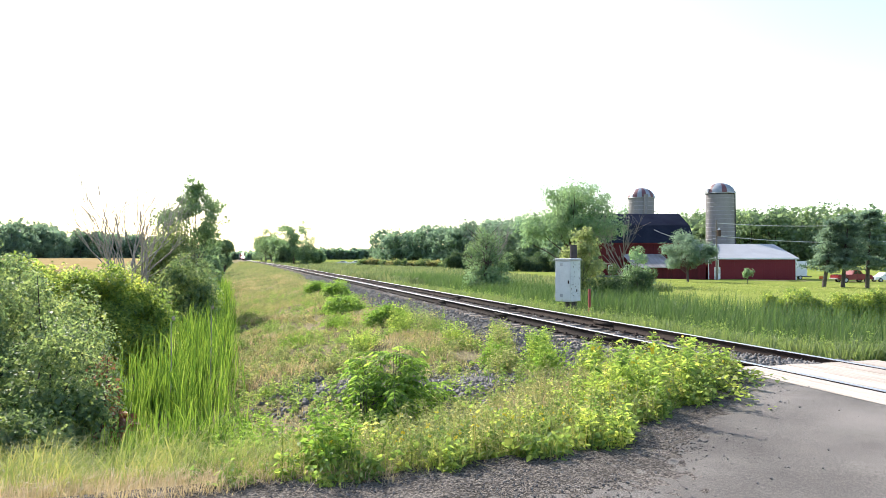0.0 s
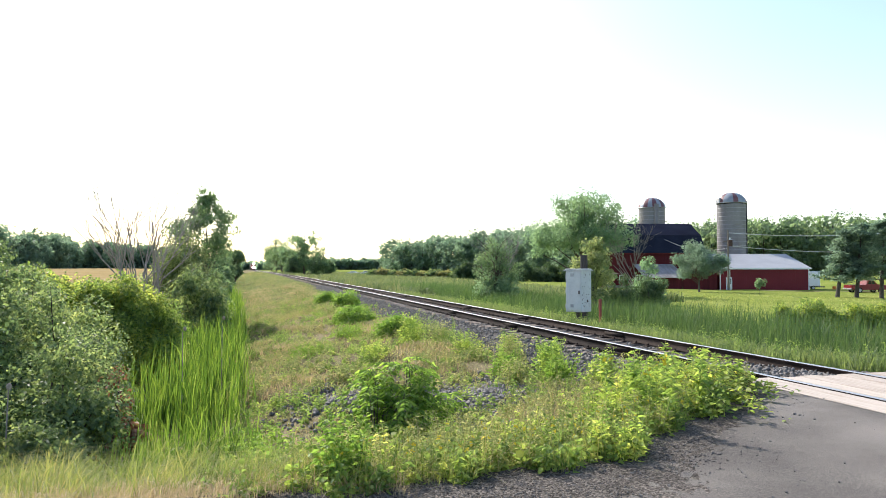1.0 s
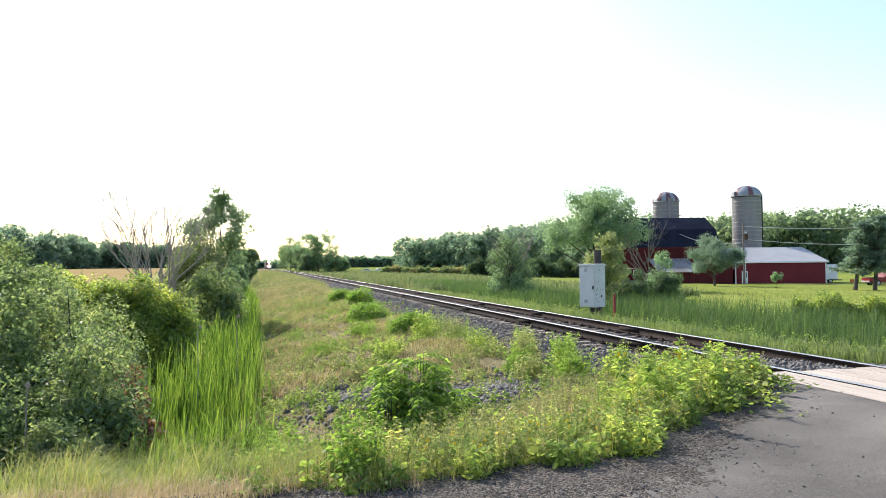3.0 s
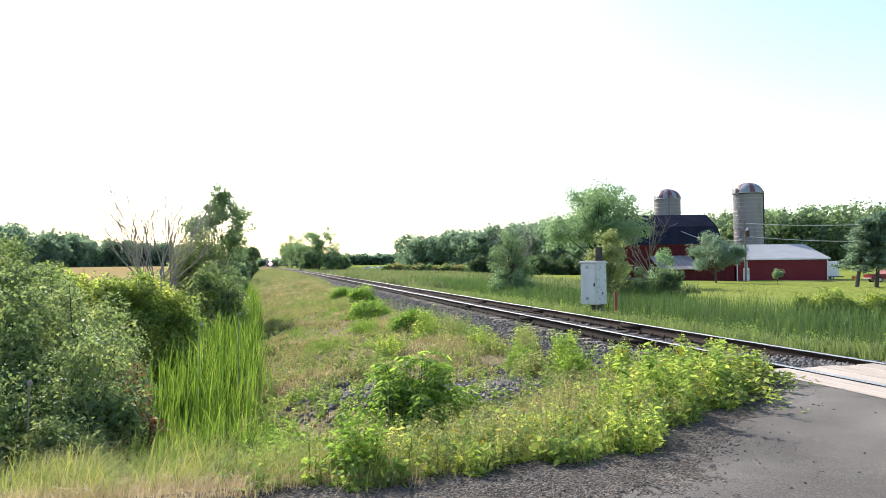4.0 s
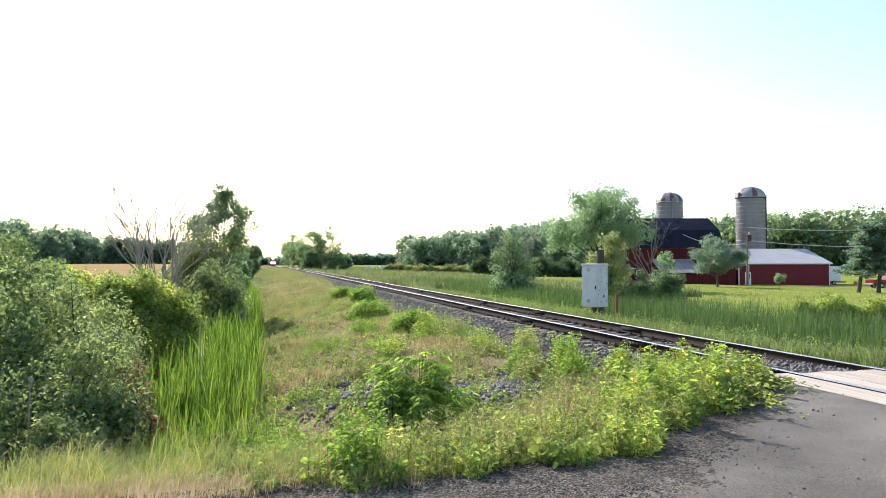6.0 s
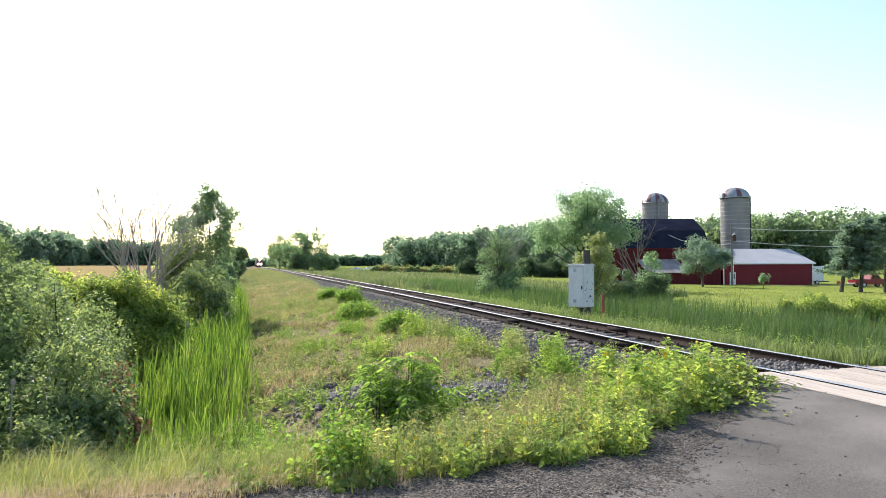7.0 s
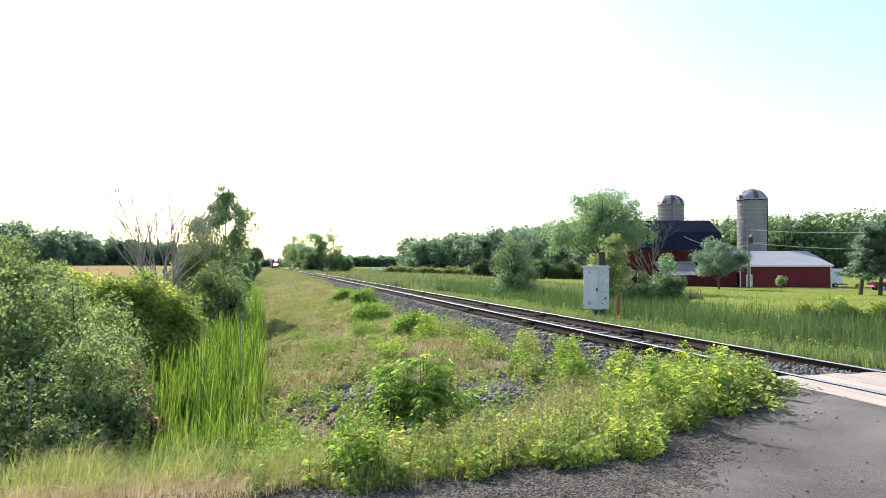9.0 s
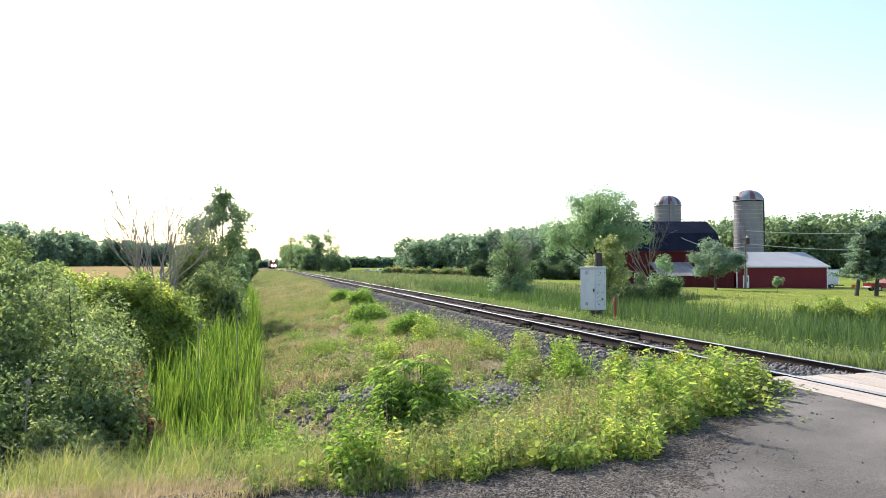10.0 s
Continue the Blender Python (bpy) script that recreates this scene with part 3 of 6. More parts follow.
def _box_arrays(sx, sy, sz, at=(0, 0, 0)):
    s = np.array([(x, y, z) for x in (-0.5, 0.5) for y in (-0.5, 0.5) for z in (-0.5, 0.5)]) * (sx, sy, sz) + at
    return s, np.array([(0, 1, 3, 2), (4, 6, 7, 5), (0, 4, 5, 1), (2, 3, 7, 6), (0, 2, 6, 4), (1, 5, 7, 3)])


build_track()


def stones(rng, p, size):
    """Broken stones: jittered eight-cornered lumps."""
    n = len(p)
    c = np.array([(x, y, z) for x in (-0.5, 0.5) for y in (-0.5, 0.5) for z in (-0.5, 0.5)])
    sz = (size * rng.uniform(0.55, 1.4, n))[:, None, None]
    v = c[None] * sz * rng.uniform(0.6, 1.2, (n, 1, 3)) + rng.normal(0, 0.16, (n, 8, 3)) * sz
    a, b = rng.uniform(0, 6.28, n), rng.uniform(-0.9, 0.9, n)
    ca, sa, cb, sb = np.cos(a)[:, None], np.sin(a)[:, None], np.cos(b)[:, None], np.sin(b)[:, None]
    x, y, z = v[..., 0], v[..., 1], v[..., 2]
    y, z = y * cb - z * sb, y * sb + z * cb
    x, y = x * ca - y * sa, x * sa + y * ca
    v = np.stack([x, y, z], -1) + p[:, None]
    f = np.array([(0, 1, 3, 2), (4, 6, 7, 5), (0, 4, 5, 1), (2, 3, 7, 6), (0, 2, 6, 4), (1, 5, 7, 3)])
    return v.reshape(-1, 3), (8 * np.arange(n)[:, None, None] + f).reshape(-1, 4)


def build_ballast():
    rng = np.random.default_rng(21)
    y = 8.6 + 62 * rng.random(12000) ** 1.6
    x = track_x(y) + rng.uniform(-3.0, 1.35, len(y))
    keep = rng.random(len(y)) < np.where(x < 5.6, np.clip((x - 5.0) / 0.8, 0.06, 1), 1)
    x, y = x[keep], y[keep]
    p = np.stack([x, y, ground_z(x, y) + 0.012], 1)
    size = 0.05 + 0.0006 * y
    tagged(new("ballast", mesh_np("ballast", [stones(rng, p, size * 0.85)], STONE)), "loose grey crushed stone ballast beside the rails", "ballast", kind="stuff")
    n = 1900
    x = np.concatenate([rng.normal(3.6, 0.65, n), rng.normal(1.6, 0.45, n // 2)])
    y = np.concatenate([rng.normal(10.8, 0.9, n), rng.normal(12.6, 0.9, n // 2)])
    p = np.stack([x, y, ground_z(x, y) + 0.01], 1)
    tagged(new("slope_gravel", mesh_np("slope_gravel", [stones(rng, p, 0.055)], STONE)), "patch of grey gravel showing through the weeds", "gravel", kind="stuff")
    n = 5500
    x = rng.uniform(-1.5, 6.6, n)
    y = road_edge(x) - np.abs(rng.normal(0, np.interp(x, [0, 4, 6], [0.75, 0.65, 0.3]), n)) + 0.2
    p = np.stack([x, y, ROAD_Z - 0.008 + 0.032 * sstep(3.5, 6.5, x)], 1)
    tagged(new("road_grit", mesh_np("road_grit", [stones(rng, p, 0.0095)], STONE)), "loose grit and pebbles along the road edge", "grit", kind="stuff")


build_ballast()


def build_pebbles():
    rng = np.random.default_rng(77)
    n = 90
    x = rng.uniform(2.0, 7.0, n)
    y = road_edge(x) - 0.2 - rng.gamma(1.6, 0.5, n)
    z = ROAD_Z - 0.004 + 0.032 * sstep(3.5, 6.5, x)
    for k in range(n):
        ob = new("pebble", mesh_np("pebble", [stones(rng, np.zeros((1, 3)), 0.016)], STONE))
        ob.matrix_basis = pose(x[k], y[k], z[k])
        tagged(ob, "small dark pebble lying on the asphalt", "pebble", "pebbles on the road")


build_pebbles()


def build_crossing():
    cr = empty("crossing_deck", pose(0, 0, 0), "pale weathered timber planks of a level crossing", "crossing deck", kind="structure")
    c = 8.12
    x0s = [(c - 0.7525 - 0.62, c - 0.7525 - 0.075), (c - 0.66, c - 0.345), (c - 0.335, c - 0.01), (c + 0.0, c + 0.325), (c + 0.335, c + 0.655), (c + 0.83, c + 1.36)]
    for k, (a, b) in enumerate(x0s):
        for y0, y1 in ((-8.0, 0.4), (0.41, 8.42 + (0.07, 0.0, 0.03, -0.02, 0.02, 0.0)[k])):
            part("plank", box_bm(a, b, y0, y1, -0.17, -0.012 + 0.004 * (k % 3), 0.012), DECK, cr)


build_crossing()


# ---------------------------------------------------------------- farm buildings
YAW = -14.38


def build_shed():
    """Long red machine shed with a white roof. Local x along its front, y towards its back."""
    s = empty("machine_shed", pose(71.2, 93.24, -2.0, 0, 0, YAW), "long red steel machine shed with a white metal roof", "shed")
    w, d, h, r = 14.1, 15.0, 3.52, 2.25
    part("front_wall", box_bm(0, w, 0, 0.12, 0, h), SHEDRED, s)
    part("back_wall", box_bm(0, w, d - 0.12, d, 0, h), SHEDRED, s)
    for x in (0.0, w - 0.12):
        part("gable_wall", prism_bm_x([(0.13, 0), (d - 0.13, 0), (d - 0.13, h), (d / 2, h + r - 0.05), (0.13, h)], x + 0.001, x + 0.119), SHEDRED, s)
    bm = bmesh.new()
    for sgn in (0, 1):
        y0, y1 = (-0.35, d / 2) if not sgn else (d + 0.35, d / 2)
        add_quad_slab(bm, [(-0.3, y0, h - 0.1), (w + 0.3, y0, h - 0.1), (w + 0.3, y1, h + r), (-0.3, y1, h + r)], 0.1)
    part("roof", bm, WHITEROOF, s)
    part("roof_fascia", box_bm(-0.32, w + 0.32, -0.42, -0.355, h - 0.22, h + 0.0), WHITETRIM, s)
    for x in (-0.06, w - 0.06):
        part("corner_trim", box_bm(x, x + 0.16, -0.04, -0.002, 0, h - 0.2), WHITETRIM, s)
    for k in range(46):
        x = 0.3 + k * 0.3
        part("wall_rib", box_bm(x, x + 0.03, -0.022, -0.001, 0.05, h - 0.22), SHEDRED, s)
    for k in range(23):
        x = 0.1 + k * 0.61
        bm = bmesh.new()
        add_quad_slab(bm, [(x, -0.3, h - 0.08), (x + 0.04, -0.3, h - 0.08), (x + 0.04, d / 2, h + r + 0.025), (x, d / 2, h + r + 0.025)], 0.02)
        part("roof_rib", bm, WHITEROOF, s)
    dr = part("door", box_bm(0.95, 1.9, -0.06, -0.005, 0.02, 2.05), WHITETRIM, s, "white walk-in door with a small window")
    part("door_window", box_bm(1.12, 1.72, -0.075, -0.062, 1.05, 1.85), DARKGLASS, dr)
    for k in range(2):
        part("window_bar", box_bm(1.12 + 0.2 * (k + 1) - 0.012, 1.12 + 0.2 * (k + 1) + 0.012, -0.085, -0.076, 1.05, 1.85), WHITETRIM, dr)
    for x in (4.3, 8.4):
        bm = bmesh.new()
        add_quad_slab(bm, [(x, 5.9, h - 0.1 + (5.9 + 0.35) / (d / 2 + 0.35) * (r + 0.1) + 0.05), (x + 0.9, 5.9, h - 0.1 + (5.9 + 0.35) / (d / 2 + 0.35) * (r + 0.1) + 0.05), (x + 0.9, 7.2, h + r + 0.0), (x, 7.2, h + r + 0.0)], 0.03)
        part("roof_patch", bm, GALV, s)
    return s


def prism_bm_x(outline, x0, x1):
    """An outline in y and z drawn out along x."""
    bm = bmesh.new()
    a = [bm.verts.new((x0, y, z)) for y, z in outline]
    b = [bm.verts.new((x1, y, z)) for y, z in outline]
    n = len(outline)
    for i in range(n):
        bm.faces.new((a[i], a[(i + 1) % n], b[(i + 1) % n], b[i]))
    bm.faces.new(a[::-1])
    bm.faces.new(b)
    return bm


def add_quad_slab(bm, q, t):
    q = [Vector(p) for p in q]
    n = (q[1] - q[0]).cross(q[3] - q[0]).normalized()
    if n.z < 0:
        n = -n
    a = [bm.verts.new(p) for p in q]
    b = [bm.verts.new(p + n * t) for p in q]
    for i in range(4):
        bm.faces.new((a[i], a[(i + 1) % 4], b[(i + 1) % 4], b[i]))
    bm.faces.new(a[::-1])
    bm.faces.new(b)


def build_barn():
    b = empty("barn", pose(57.2, 104.05, -2.0, 0, 0, YAW), "old red wooden barn with a dark gambrel roof", "barn")
    w, d, h = 16.3, 13.0, 6.15
    kz, ky, rz = 8.95, 1.7, 11.25
    part("front_wall", box_bm(0, w, 0, 0.15, 0, h), BARNRED, b)
    part("back_wall", box_bm(0, w, d - 0.15, d, 0, h), BARNRED, b)
    for x in (0.0, w - 0.15):
        part("gable_wall", prism_bm_x([(0.16, 0), (d - 0.16, 0), (d - 0.16, h), (d - ky, kz - 0.05), (d / 2, rz - 0.06), (ky, kz - 0.05), (0.16, h)], x + 0.002, x + 0.148), BARNRED, b)
    secs = [(-0.45, h - 0.15, ky, kz), (ky, kz, d / 2, rz), (d - ky, kz, d / 2, rz), (d + 0.45, h - 0.15, d - ky, kz)]
    for y0, z0, y1, z1 in secs:
        bm = bmesh.new()
        add_quad_slab(bm, [(-0.4, y0, z0), (w + 0.4, y0, z0), (w + 0.4, y1, z1), (-0.4, y1, z1)], 0.12)
        part("roof_slope", bm, DARKROOF, b)
    part("eave_board", box_bm(-0.4, w + 0.4, -0.5, -0.44, h - 0.34, h - 0.13), BARNRED, b)
    for k in range(40):
        x = 0.2 + k * 0.41
        part("batten", box_bm(x, x + 0.06, -0.03, -0.001, 0.6, h - 0.3), BARNRED, b)
    part("stone_base", box_bm(-0.05, w + 0.05, -0.06, -0.032, 0, 0.6), CONCRETE, b)
    for x in (2.2, 4.9, 7.6):
        wd = part("window", box_bm(x, x + 0.75, -0.07, -0.035, 1.5, 2.3), WHITETRIM, b)
        part("pane", box_bm(x + 0.08, x + 0.67, -0.08, -0.071, 1.58, 2.22), DARKGLASS, wd)
    # lean-to in front of the barn
    l = empty("lean_to_shed", pose(61.9, 95.6, -2.0, 0, 0, YAW), "low red lean-to shed with a rust-streaked tin roof", "shed")
    part("wall", box_bm(0, 9.2, 0.1, 6.0, 0, 2.05), BARNRED, l)
    bm = bmesh.new()
    add_quad_slab(bm, [(-2.4, -0.3, 1.95), (4.2, -0.3, 1.95), (4.2, 5.9, 4.1), (-2.4, 5.9, 4.1)], 0.07)
    part("roof", bm, GREYROOF, l)
    part("side_wall", box_bm(4.3, 9.2, 0.12, 5.9, 2.06, 2.7), BARNRED, l)
    part("side_roof", box_bm(4.22, 9.3, -0.1, 6.0, 2.71, 2.8), DARKROOF, l)
    for k in range(11):
        x = -2.2 + 0.6 * k
        bm = bmesh.new()
        add_quad_slab(bm, [(x, -0.28, 2.03), (x + 0.05, -0.28, 2.03), (x + 0.05, 5.9, 4.17), (x, 5.9, 4.17)], 0.03)
        part("roof_rib", bm, GREYROOF, l)
    part("post", box_bm(-2.3, -2.12, 0, 0.18, 0, 1.95), POLEWOOD, l)


def build_silo(name, x, y, z0, r, h, dome, label, chute_az, spout, red=2):
    s = empty(name, pose(x, y, z0), label, "silo", "silos beside the barn")
    seg = 40
    an = np.linspace(0, 2 * np.pi, seg, endpoint=False)
    rings = []
    zs = np.arange(0, h + 0.01, 0.75)
    v = np.concatenate([np.stack([r * np.cos(an), r * np.sin(an), np.full(seg, z)], 1) for z in zs])
    i, j = np.meshgrid(np.arange(len(zs) - 1), np.arange(seg), indexing="ij")
    q = (j + 1) % seg
    f = np.stack([i * seg + j, i * seg + q, (i + 1) * seg + q, (i + 1) * seg + j], -1).reshape(-1, 4)
    thing_np("staved_wall", [(v, f)], CONCRETE, s, "grey concrete staves", True)
    for z in zs[1:-1]:
        t = np.linspace(0, 2 * np.pi, seg + 1)
        thing_np("hoop", [tube(np.stack([(r + 0.02) * np.cos(t), (r + 0.02) * np.sin(t), np.full(seg + 1, z)], 1), np.full(seg + 1, 0.028), 4)], GALV, s)
    # dome in gores
    gores = 18
    el = np.linspace(0, math.pi / 2, 9)
    for g in range(gores):
        a = np.linspace(g, g + 1, 4) / gores * 2 * math.pi
        E, A = np.meshgrid(el, a, indexing="ij")
        rr = (r + 0.12) * np.cos(E) + 0.001
        v = np.stack([rr * np.cos(A), rr * np.sin(A), h + dome * np.sin(E)], -1).reshape(-1, 3)
        i, j = np.meshgrid(np.arange(8), np.arange(3), indexing="ij")
        f = np.stack([i * 4 + j, i * 4 + j + 1, (i + 1) * 4 + j + 1, (i + 1) * 4 + j], -1).reshape(-1, 4)
        thing_np("dome_panel", [(v, f)], DOMERED if g % red == 0 else DOMEWHITE, s, "faded red panel" if g % red == 0 else "bare metal panel", True)
    t = np.linspace(0, 2 * np.pi, seg + 1)
    thing_np("dome_rim", [tube(np.stack([(r + 0.13) * np.cos(t), (r + 0.13) * np.sin(t), np.full(seg + 1, h)], 1), np.full(seg + 1, 0.07), 5)], GALV, s)
    ca, sa = math.cos(chute_az), math.sin(chute_az)
    bm = bmesh.new()
    add_cyl(bm, 0.42, 0.42, h + 0.6, Matrix.Translation(((r + 0.2) * ca, (r + 0.2) * sa, (h + 0.6) / 2)), 12)
    part("chute", bm, CONCRETE, s)
    if spout:
        bm = bmesh.new()
        add_cyl(bm, 0.13, 0.13, h + 0.4, Matrix.Translation(((r + 0.22) * spout[0], (r + 0.22) * spout[1], (h + 0.4) / 2)), 8)
        part("fill_pipe", bm, LOCODARK, s, "dark filler pipe")
        part("dormer", box_bm(-0.45, 0.45, -0.5, 0.5, -0.1, 0.9, 0.08), GALV, s).matrix_basis = pose(-(r - 0.1) * math.cos(radians(14)), (r - 0.1) * math.sin(radians(14)) - 0.3, h)


build_shed()
build_barn()
build_silo("silo", 83.86, 106.51, -2.0, 2.45, 15.2, 1.95, "tall grey stave silo with a striped dome beside the white-roofed shed", 1.2, (0.93, -0.36), 3)
build_silo("silo", 74.9, 118.1, -2.0, 2.45, 15.1, 2.0, "grey stave silo with a red-striped dome behind the barn", -1.8, None)


def build_pole():
    p = empty("utility_pole", pose(71.0, 91.0, -2.0), "weathered wooden utility pole with a transformer", "utility pole")
    part("pole", add_cyl(bmesh.new(), 0.17, 0.12, 9.4, Matrix.Translation((0, 0, 4.7)), 12), POLEWOOD, p)
    part("crossarm", box_bm(-0.9, 0.25, -0.06, 0.06, 7.6, 7.72, 0.01), POLEWOOD, p)
    tr = part("transformer", add_cyl(bmesh.new(), 0.3, 0.3, 0.95, Matrix.Translation((0.12, -0.42, 7.35)), 14), RUSTCHIP, p, "dark drum-shaped transformer")
    part("transformer_lid", add_cyl(bmesh.new(), 0.32, 0.1, 0.14, Matrix.Translation((0.12, -0.42, 7.9)), 14), GALV, tr)
    for x in (0.0, 0.2):
        part("insulator", add_cyl(bmesh.new(), 0.05, 0.03, 0.25, Matrix.Translation((x, -0.4, 8.08)), 8), WHITETRIM, tr)
    part("pipe", add_cyl(bmesh.new(), 0.06, 0.06, 3.2, Matrix.Translation((0.2, -0.1, 1.6)), 8), WHITETRIM, p)


def wire(name, a, b, sag, r, label):
    t = np.linspace(0, 1, 25)[:, None]
    p = np.array(a) * (1 - t) + np.array(b) * t
    p[:, 2] -= 4 * sag * (t * (1 - t))[:, 0]
    tagged(thing_np(name, [tube(p, np.full(25, r), 5)], WIRE), label, "cable")


build_pole()
wire("power_cable", (71.0, 91.0, 6.95), (112.0, 68.0, 10.5), 2.0, 0.05, "pale overhead cable running from the pole")
wire("power_cable", (71.2, 91.0, 4.95), (100.0, 76.0, 4.6), 0.9, 0.05, "pale lower overhead cable running from the pole")
wire("power_cable", (71.0, 91.0, 4.6), (66.0, 100.2, 6.2), 0.9, 0.03, "slack service cable between pole and barn")


# ---------------------------------------------------------------- vehicles
def wheel(parent, x, y, r, w):
    t = part("tyre", add_cyl(bmesh.new(), r, r, w, pose(x, y, r, 90, 0, 0), 20), RUBBER, parent)
    part("rim", add_cyl(bmesh.new(), r * 0.6, r * 0.6, w + 0.02, pose(x, y, r, 90, 0, 0), 14), GALV, t)


def build_pickup():
    t = empty("pickup_truck", pose(80.6, 78.2, float(ground_z(82.5, 77.6)), 0, 0, YAW + 4), "red pickup truck with a black bumper parked on the farm drive", "truck")
    side = [(0.0, 0.5), (0.0, 1.08), (2.05, 1.12), (2.15, 1.2), (2.35, 1.78), (3.2, 1.8), (3.75, 1.22), (4.95, 1.1), (5.2, 0.95), (5.2, 0.5), (4.72, 0.45), (4.58, 0.75), (4.05, 0.75), (3.9, 0.42), (1.55, 0.42), (1.4, 0.75), (0.85, 0.75), (0.7, 0.45)]
    bm = prism_bm(side, -0.9, 0.9)
    bmesh.ops.recalc_face_normals(bm, faces=bm.faces)
    bmesh.ops.bevel(bm, geom=[e for e in bm.edges if len(e.link_faces) == 2 and e.calc_face_angle(0) > 0.5], offset=0.035, segments=2, affect="EDGES")
    part("body", bm, REDPAINT, t)
    part("cargo_bed", box_bm(0.1, 1.98, -0.78, 0.78, 1.115, 1.135), RUBBER, t, "dark bed liner")
    for y0, y1 in ((-0.912, -0.902), (0.902, 0.912)):
        part("side_window", prism_bm([(2.3, 1.25), (2.46, 1.68), (2.78, 1.7), (2.78, 1.25)], y0, y1), DARKGLASS, t)
        part("side_window", prism_bm([(2.84, 1.25), (2.84, 1.7), (3.12, 1.7), (3.5, 1.25)], y0, y1), DARKGLASS, t)
        part("door_seam", box_bm(2.8, 2.815, y0, y1, 0.55, 1.2), RUBBER, t)
    bm = bmesh.new()
    add_quad_slab(bm, [(3.74, -0.75, 1.27), (3.74, 0.75, 1.27), (3.26, 0.72, 1.77), (3.26, -0.72, 1.77)], 0.012)
    part("windscreen", bm, DARKGLASS, t)
    part("front_bumper", box_bm(5.205, 5.4, -0.92, 0.92, 0.42, 0.8, 0.04), LOCODARK, t, "black front bumper")
    part("rear_bumper", box_bm(-0.14, -0.005, -0.85, 0.85, 0.48, 0.66, 0.02), GALV, t)
    for y in (-0.86, 0.56):
        part("headlight", box_bm(5.19, 5.215, y, y + 0.3, 0.82, 0.95), WHITETRIM, t)
    for x in (1.12, 4.32):
        for y in (-0.82, 0.82):
            wheel(t, x, y, 0.38, 0.24)


def build_trailer():
    t = empty("white_trailer", pose(86.7, 93.4, -2.05, 0, 0, YAW), "white box trailer parked behind the shed", "trailer")
    part("body", box_bm(0, 3.3, 0, 2.1, 0.55, 3.0, 0.12), WHITEPAINT, t)
    part("frame", box_bm(0.1, 4.2, 0.3, 1.8, 0.38, 0.54), LOCODARK, t)
    for x in (1.3, 2.1):
        wheel(t, x, 0.1, 0.34, 0.2)
    part("door_seam", box_bm(1.9, 2.7, -0.012, -0.002, 0.8, 2.6), WHITETRIM, t)
    o = empty("orange_drum", pose(91.2, 91.2, -2.05), "small orange drum beside the trailer", "drum")
    part("body", add_cyl(bmesh.new(), 0.3, 0.27, 0.6, Matrix.Translation((0.1, 0, 0.3)), 16), ORANGE, o)


def build_car(x, y, rz, label="small white car parked far off beyond the meadow", group="white cars beyond the meadow"):
    c = empty("parked_car", pose(x, y, float(ground_z(x, y)), 0, 0, rz), label, "car", group)
    side = [(0, 0.35), (0, 0.75), (0.9, 0.88), (1.5, 1.38), (2.9, 1.4), (3.6, 0.92), (4.2, 0.85), (4.25, 0.4)]
    part("body", prism_bm(side, -0.85, 0.85), WHITEPAINT, c)
    part("side_window", prism_bm([(1.4, 0.98), (1.65, 1.2), (2.7, 1.2), (3.0, 0.98)], -0.862, -0.852), DARKGLASS, c)
    for xx in (0.8, 3.4):
        for yy in (-0.78, 0.78):
            wheel(c, xx, yy, 0.31, 0.2)


def build_drive():
    t = np.linspace(0, 1, 30)
    cx, cy = 74.0 + 45 * t, 88.6 - 24 * t
    rows = []
    for s in (-1.0, -0.4, 0.4, 1.0):
        x, y = cx + s * 0.8, cy + s * 1.9
        rows.append(np.stack([x, y, ground_z(x, y) + (0.05 if abs(s) < 0.9 else -0.03)], 1))
    v = np.stack(rows, 1).reshape(-1, 3)
    i, j = np.meshgrid(np.arange(29), np.arange(3), indexing="ij")
    f = np.stack([i * 4 + j, (i + 1) * 4 + j, (i + 1) * 4 + j + 1, i * 4 + j + 1], -1).reshape(-1, 4)
    tagged(new("farm_drive", mesh_np("farm_drive", [(v, f)], SOIL, True)), "pale gravel farm drive before the shed", "drive", kind="structure")


build_drive()
build_pickup()
build_trailer()
build_car(33.6, 249.4, YAW)
build_car(37.9, 247.6, YAW + 8)
build_car(88.9, 79.6, YAW - 3, "white car parked behind the red pickup on the drive", "cars on the farm drive")


